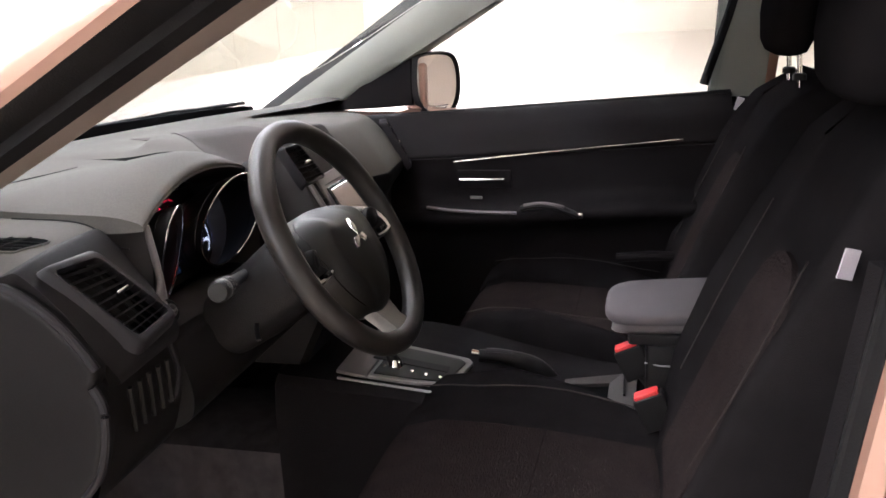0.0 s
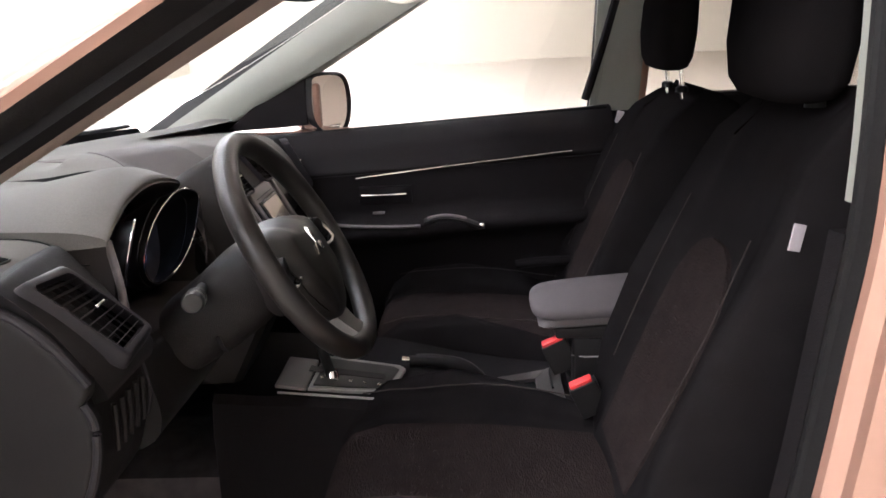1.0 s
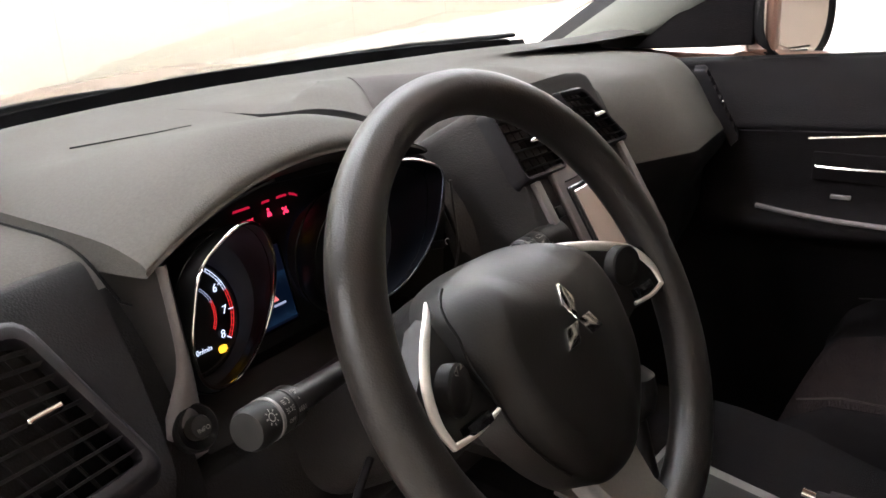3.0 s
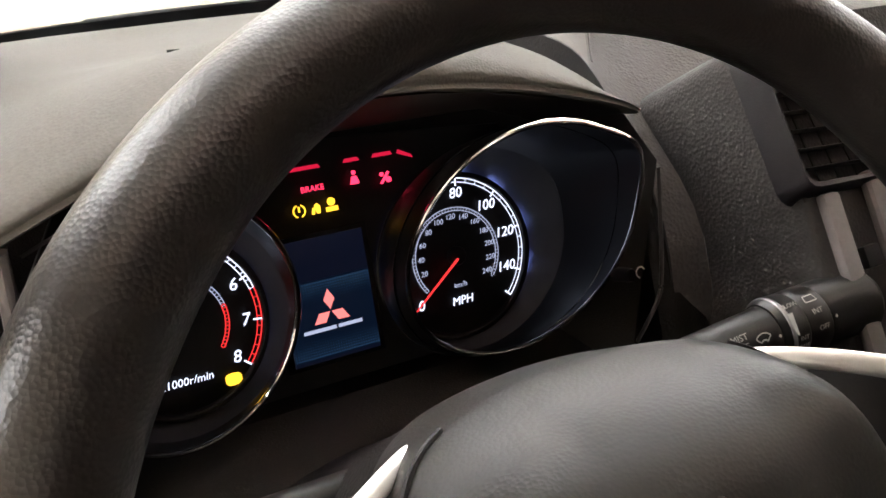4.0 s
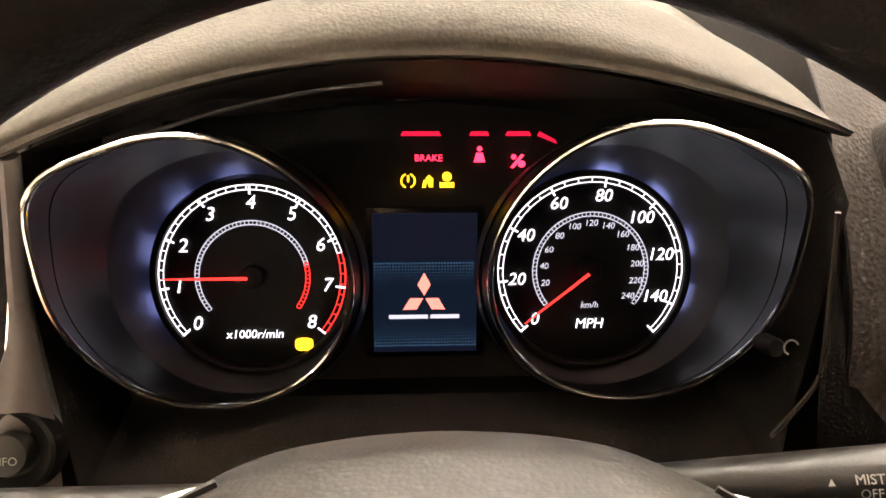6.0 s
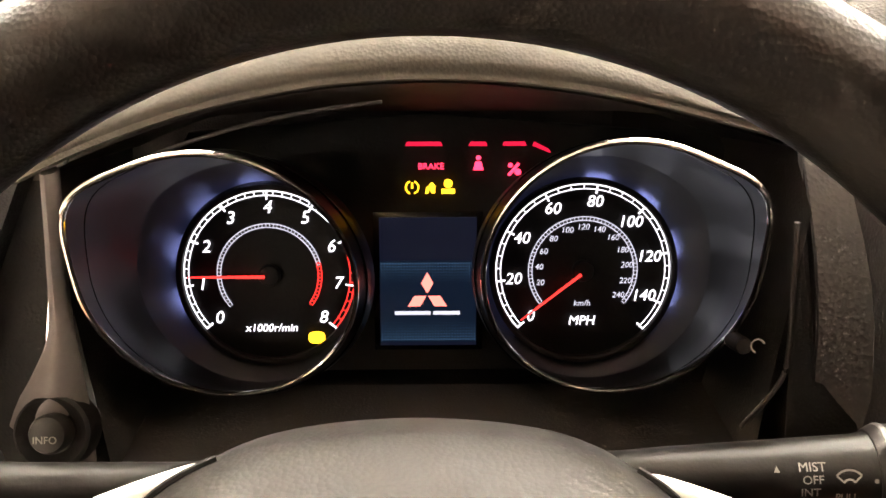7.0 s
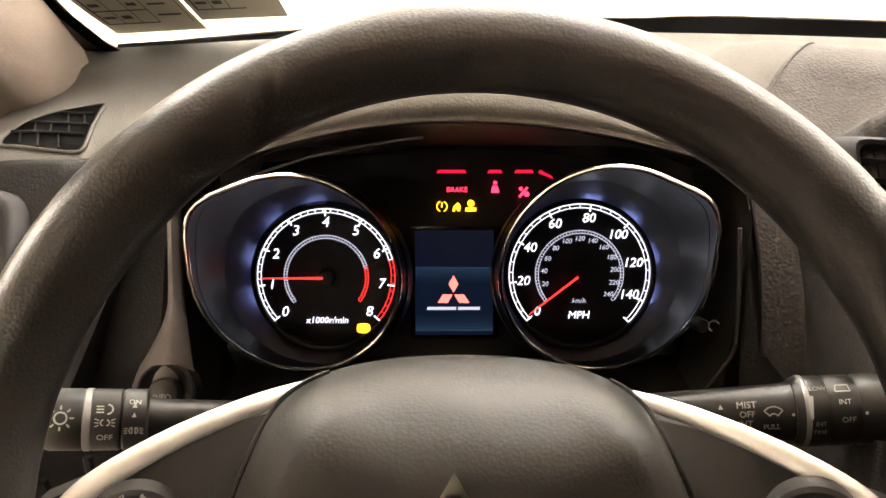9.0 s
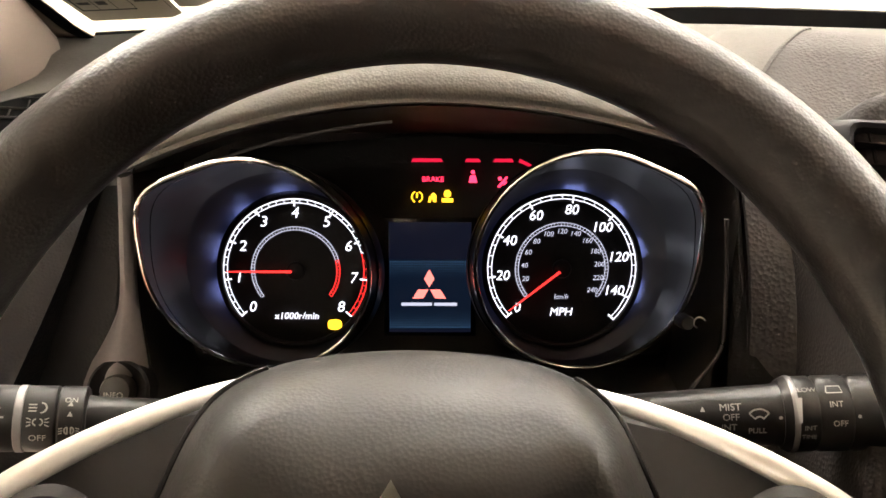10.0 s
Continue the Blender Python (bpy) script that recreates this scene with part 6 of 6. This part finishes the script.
    # Pale bar laid along the black grip in place of its highlight.
    part("grip_shine", tube(smooth([(0.840, -0.185, 0.8935), (0.836, -0.23, 0.9005), (0.836, -0.28, 0.8915)], 5), 0.0035, k=8), TRIM, d)
    part("grip_end", rbox((0.834, -0.325, 0.862), (0.848, -0.308, 0.878), 0.004, 2), CHROME, d)
    part("pocket_lip", tube(smooth([(0.885, -0.40, 0.755), (0.875, -0.48, 0.765), (0.872, -0.60, 0.765)], 5), 0.012, k=10), DOORSKIN, d)
    # black sail at the front corner and the window frame behind
    sail = [(0.20, 1.105), (0.345, 1.100), (0.300, 1.135), (0.235, 1.185), (0.135, 1.255), (0.125, 1.245), (0.128, 1.110)]
    m = Matrix(((0, 0, -1, 1.052), (1, 0, 0, 0), (0, 1, 0, 0), (0, 0, 0, 1)))
    part("mirror_sail", slab(sail, m, 0.022, 0.005, 3), DOORTOP, d, "black corner piece before the window")
    fr = [(1.045, -0.592, 1.145), (1.030, -0.640, 1.30), (1.01, -0.672, 1.42)]
    part("window_frame", tube(fr, 0.011, k=8), RUBBER, d)
    glass = part("window_pane", loft([[(1.040, -0.62, 1.12), (1.044, -0.62, 1.12), (1.044, 0.18, 1.10), (1.040, 0.18, 1.10)], [(1.005, -0.665, 1.43), (1.009, -0.665, 1.43), (1.009, -0.13, 1.43), (1.005, -0.13, 1.43)]]), GLASS, d)
    glass.visible_shadow = False
    part("hinge_post", rbox((0.99, 0.40, 0.38), (1.12, 0.60, 1.09), 0.02), BLACK, d)


passenger_door()


def door_mirror():
    w = thing("door_mirror", (1.10, 0.09, 1.12), "copper door mirror with a black rim", "mirror")
    m = frame_of((1.102, 0.080, 1.158), (0.880, -0.475, 0.0), (0, 0, 1))   # z of the frame looks back into the car
    out = smooth([(-0.076, -0.022), (-0.074, 0.052), (-0.056, 0.074), (0.030, 0.073), (0.070, 0.056), (0.084, 0.008), (0.076, -0.046), (0.048, -0.077), (-0.004, -0.080), (-0.046, -0.064)], 5, closed=True)
    shellm = [[tuple(m @ Vector((x * s, y * s, z))) for x, y in out] for s, z in ((1.05, -0.008), (1.09, -0.02), (1.04, -0.06), (0.80, -0.095), (0.40, -0.115))]
    part("housing", loft(shellm), COPPER, w, "copper painted housing", angle=50)
    part("rim", loft([[tuple(m @ Vector((x * s, y * s, z))) for x, y in out] for s, z in ((1.08, -0.012), (1.09, 0.004), (1.04, 0.009), (0.97, 0.004), (0.96, -0.004))], cap=False), BLACK, w, "black plastic rim", angle=50)
    part("mirror_pane", slab([(x * 0.965, y * 0.965) for x, y in out], m @ Matrix.Translation((0, 0, -0.004)), 0.005), MIRROR, w)
    part("caution_bar", rbox((-0.010, -0.062, 0.0012), (0.040, -0.059, 0.0022), 0, 1, m), INK, w)
    part("caution_bar", rbox((-0.010, -0.068, 0.0012), (0.034, -0.065, 0.0022), 0, 1, m), INK, w)
    part("foot", rbox((1.045, 0.095, 1.095), (1.085, 0.145, 1.215), 0.012, 3), COPPER, w, "copper painted mirror foot")


door_mirror()


# ---------------------------------------------------------------- on the windscreen
def glass_point(x, s):
    u = (x - MID) / (0.735 - 0.10 * s)
    return Vector((x, 0.60 + 0.20 * (1 - u * u) - s * (0.68 + 0.06 * (1 - u * u)) + 0.14 * (1 - s) ** 4 - 0.004, 1.075 + s * 0.385 + 0.02 * (1 - u * u) * s - 0.003))


def sticker(x0, x1, s0, s1, bars):
    st = thing("paper_sticker", glass_point(x0, s0), "printed paper sheet stuck inside the windscreen", "sticker", "papers on the windscreen")
    rows = [[glass_point(x, s) for x in np.linspace(x0, x1, 6)] + [glass_point(x, s) + Vector((0, 0.0006, 0.0004)) for x in np.linspace(x1, x0, 6)] for s in np.linspace(s0, s1, 4)]
    part("sheet", loft(rows), PAPER, st)
    for a, b, c, d in bars:
        q = [glass_point(x0 + (x1 - x0) * u, s0 + (s1 - s0) * v) + Vector((0, -0.0012, -0.0006)) for u, v in ((a, c), (b, c), (b, d), (a, d))]
        bm = bmesh.new()
        bm.faces.new([bm.verts.new(p) for p in q])
        part("printed_bar", bm, INK, st)


table = [(0.06, 0.60, 0.18, 0.20), (0.06, 0.60, 0.40, 0.42), (0.06, 0.96, 0.62, 0.64), (0.06, 0.08, 0.18, 0.62), (0.24, 0.25, 0.18, 0.62), (0.42, 0.43, 0.18, 0.62), (0.60, 0.61, 0.18, 0.62), (0.95, 0.96, 0.18, 0.64),
         (0.10, 0.22, 0.28, 0.32), (0.28, 0.38, 0.27, 0.33), (0.10, 0.20, 0.48, 0.53), (0.46, 0.56, 0.48, 0.53), (0.66, 0.90, 0.30, 0.33), (0.66, 0.84, 0.48, 0.51), (0.08, 0.9, 0.74, 0.77), (0.08, 0.7, 0.84, 0.87)]
sticker(-0.318, -0.2405, 0.188, 0.36, table)
sticker(-0.2375, -0.159, 0.218, 0.39, [b for b in table if b[0] < 0.5])


def cabin_mirror():
    r = thing("rear_view_mirror", (MID, 0.02, 1.40), "black rear-view mirror under the roof", "mirror")
    m = frame_of((MID - 0.01, -0.025, 1.432), (1, -0.12, 0), (0, 0.15, 1))
    part("housing", slab([tuple(p) for p in superloop(0.115, 0.030, 4, 36)], m @ Matrix.Translation((0, 0, -0.02)), 0.024, 0.006, 3), BLACK, r)
    part("pane", slab([tuple(p) for p in superloop(0.108, 0.025, 4, 36)], m @ Matrix.Translation((0, 0, 0.0035)), 0.002), MIRROR, r)
    part("stem", tube([(MID, 0.0, 1.42), (MID, 0.04, 1.445), (MID, 0.06, 1.455)], 0.010, k=10), BLACK, r)


cabin_mirror()


# ---------------------------------------------------------------- the open driver's door, swung out ahead of the camera's stand
def driver_door():
    d = thing("driver_door", (-0.47, 0.50, 0.42), "open copper driver's door with a black lining", "car door")
    m = frame_of((-0.47, 0.50, 0.0), (-0.95, 0.05, 0), (0, 0, 1))   # x runs out along the door, z towards the front of the car
    part("outer_skin", rbox((0.02, 0.38, 0.0), (1.10, 1.12, 0.07), 0.03, 4, m), COPPER, d, "copper painted outer skin")
    part("lining", rbox((0.03, 0.42, -0.07), (1.08, 1.13, 0.002), 0.03, 4, m), DOORSKIN, d, "black grained lining")
    part("arm_ledge", rbox((0.30, 0.84, -0.12), (0.90, 0.88, -0.06), 0.012, 3, m), DOORSKIN, d)
    part("window_frame", tube([m @ Vector((0.06, 1.12, 0.03)), m @ Vector((0.50, 1.40, 0.03)), m @ Vector((0.75, 1.47, 0.03)), m @ Vector((1.05, 1.46, 0.03)), m @ Vector((1.08, 1.12, 0.03))], 0.014, k=8), RUBBER, d)
    pane = part("window_pane", slab([(0.10, 1.12), (1.07, 1.12), (1.04, 1.45), (0.75, 1.46), (0.50, 1.39)], m @ Matrix.Translation((0, 0, 0.028)), 0.004), GLASS, d)
    pane.visible_shadow = False


driver_door()
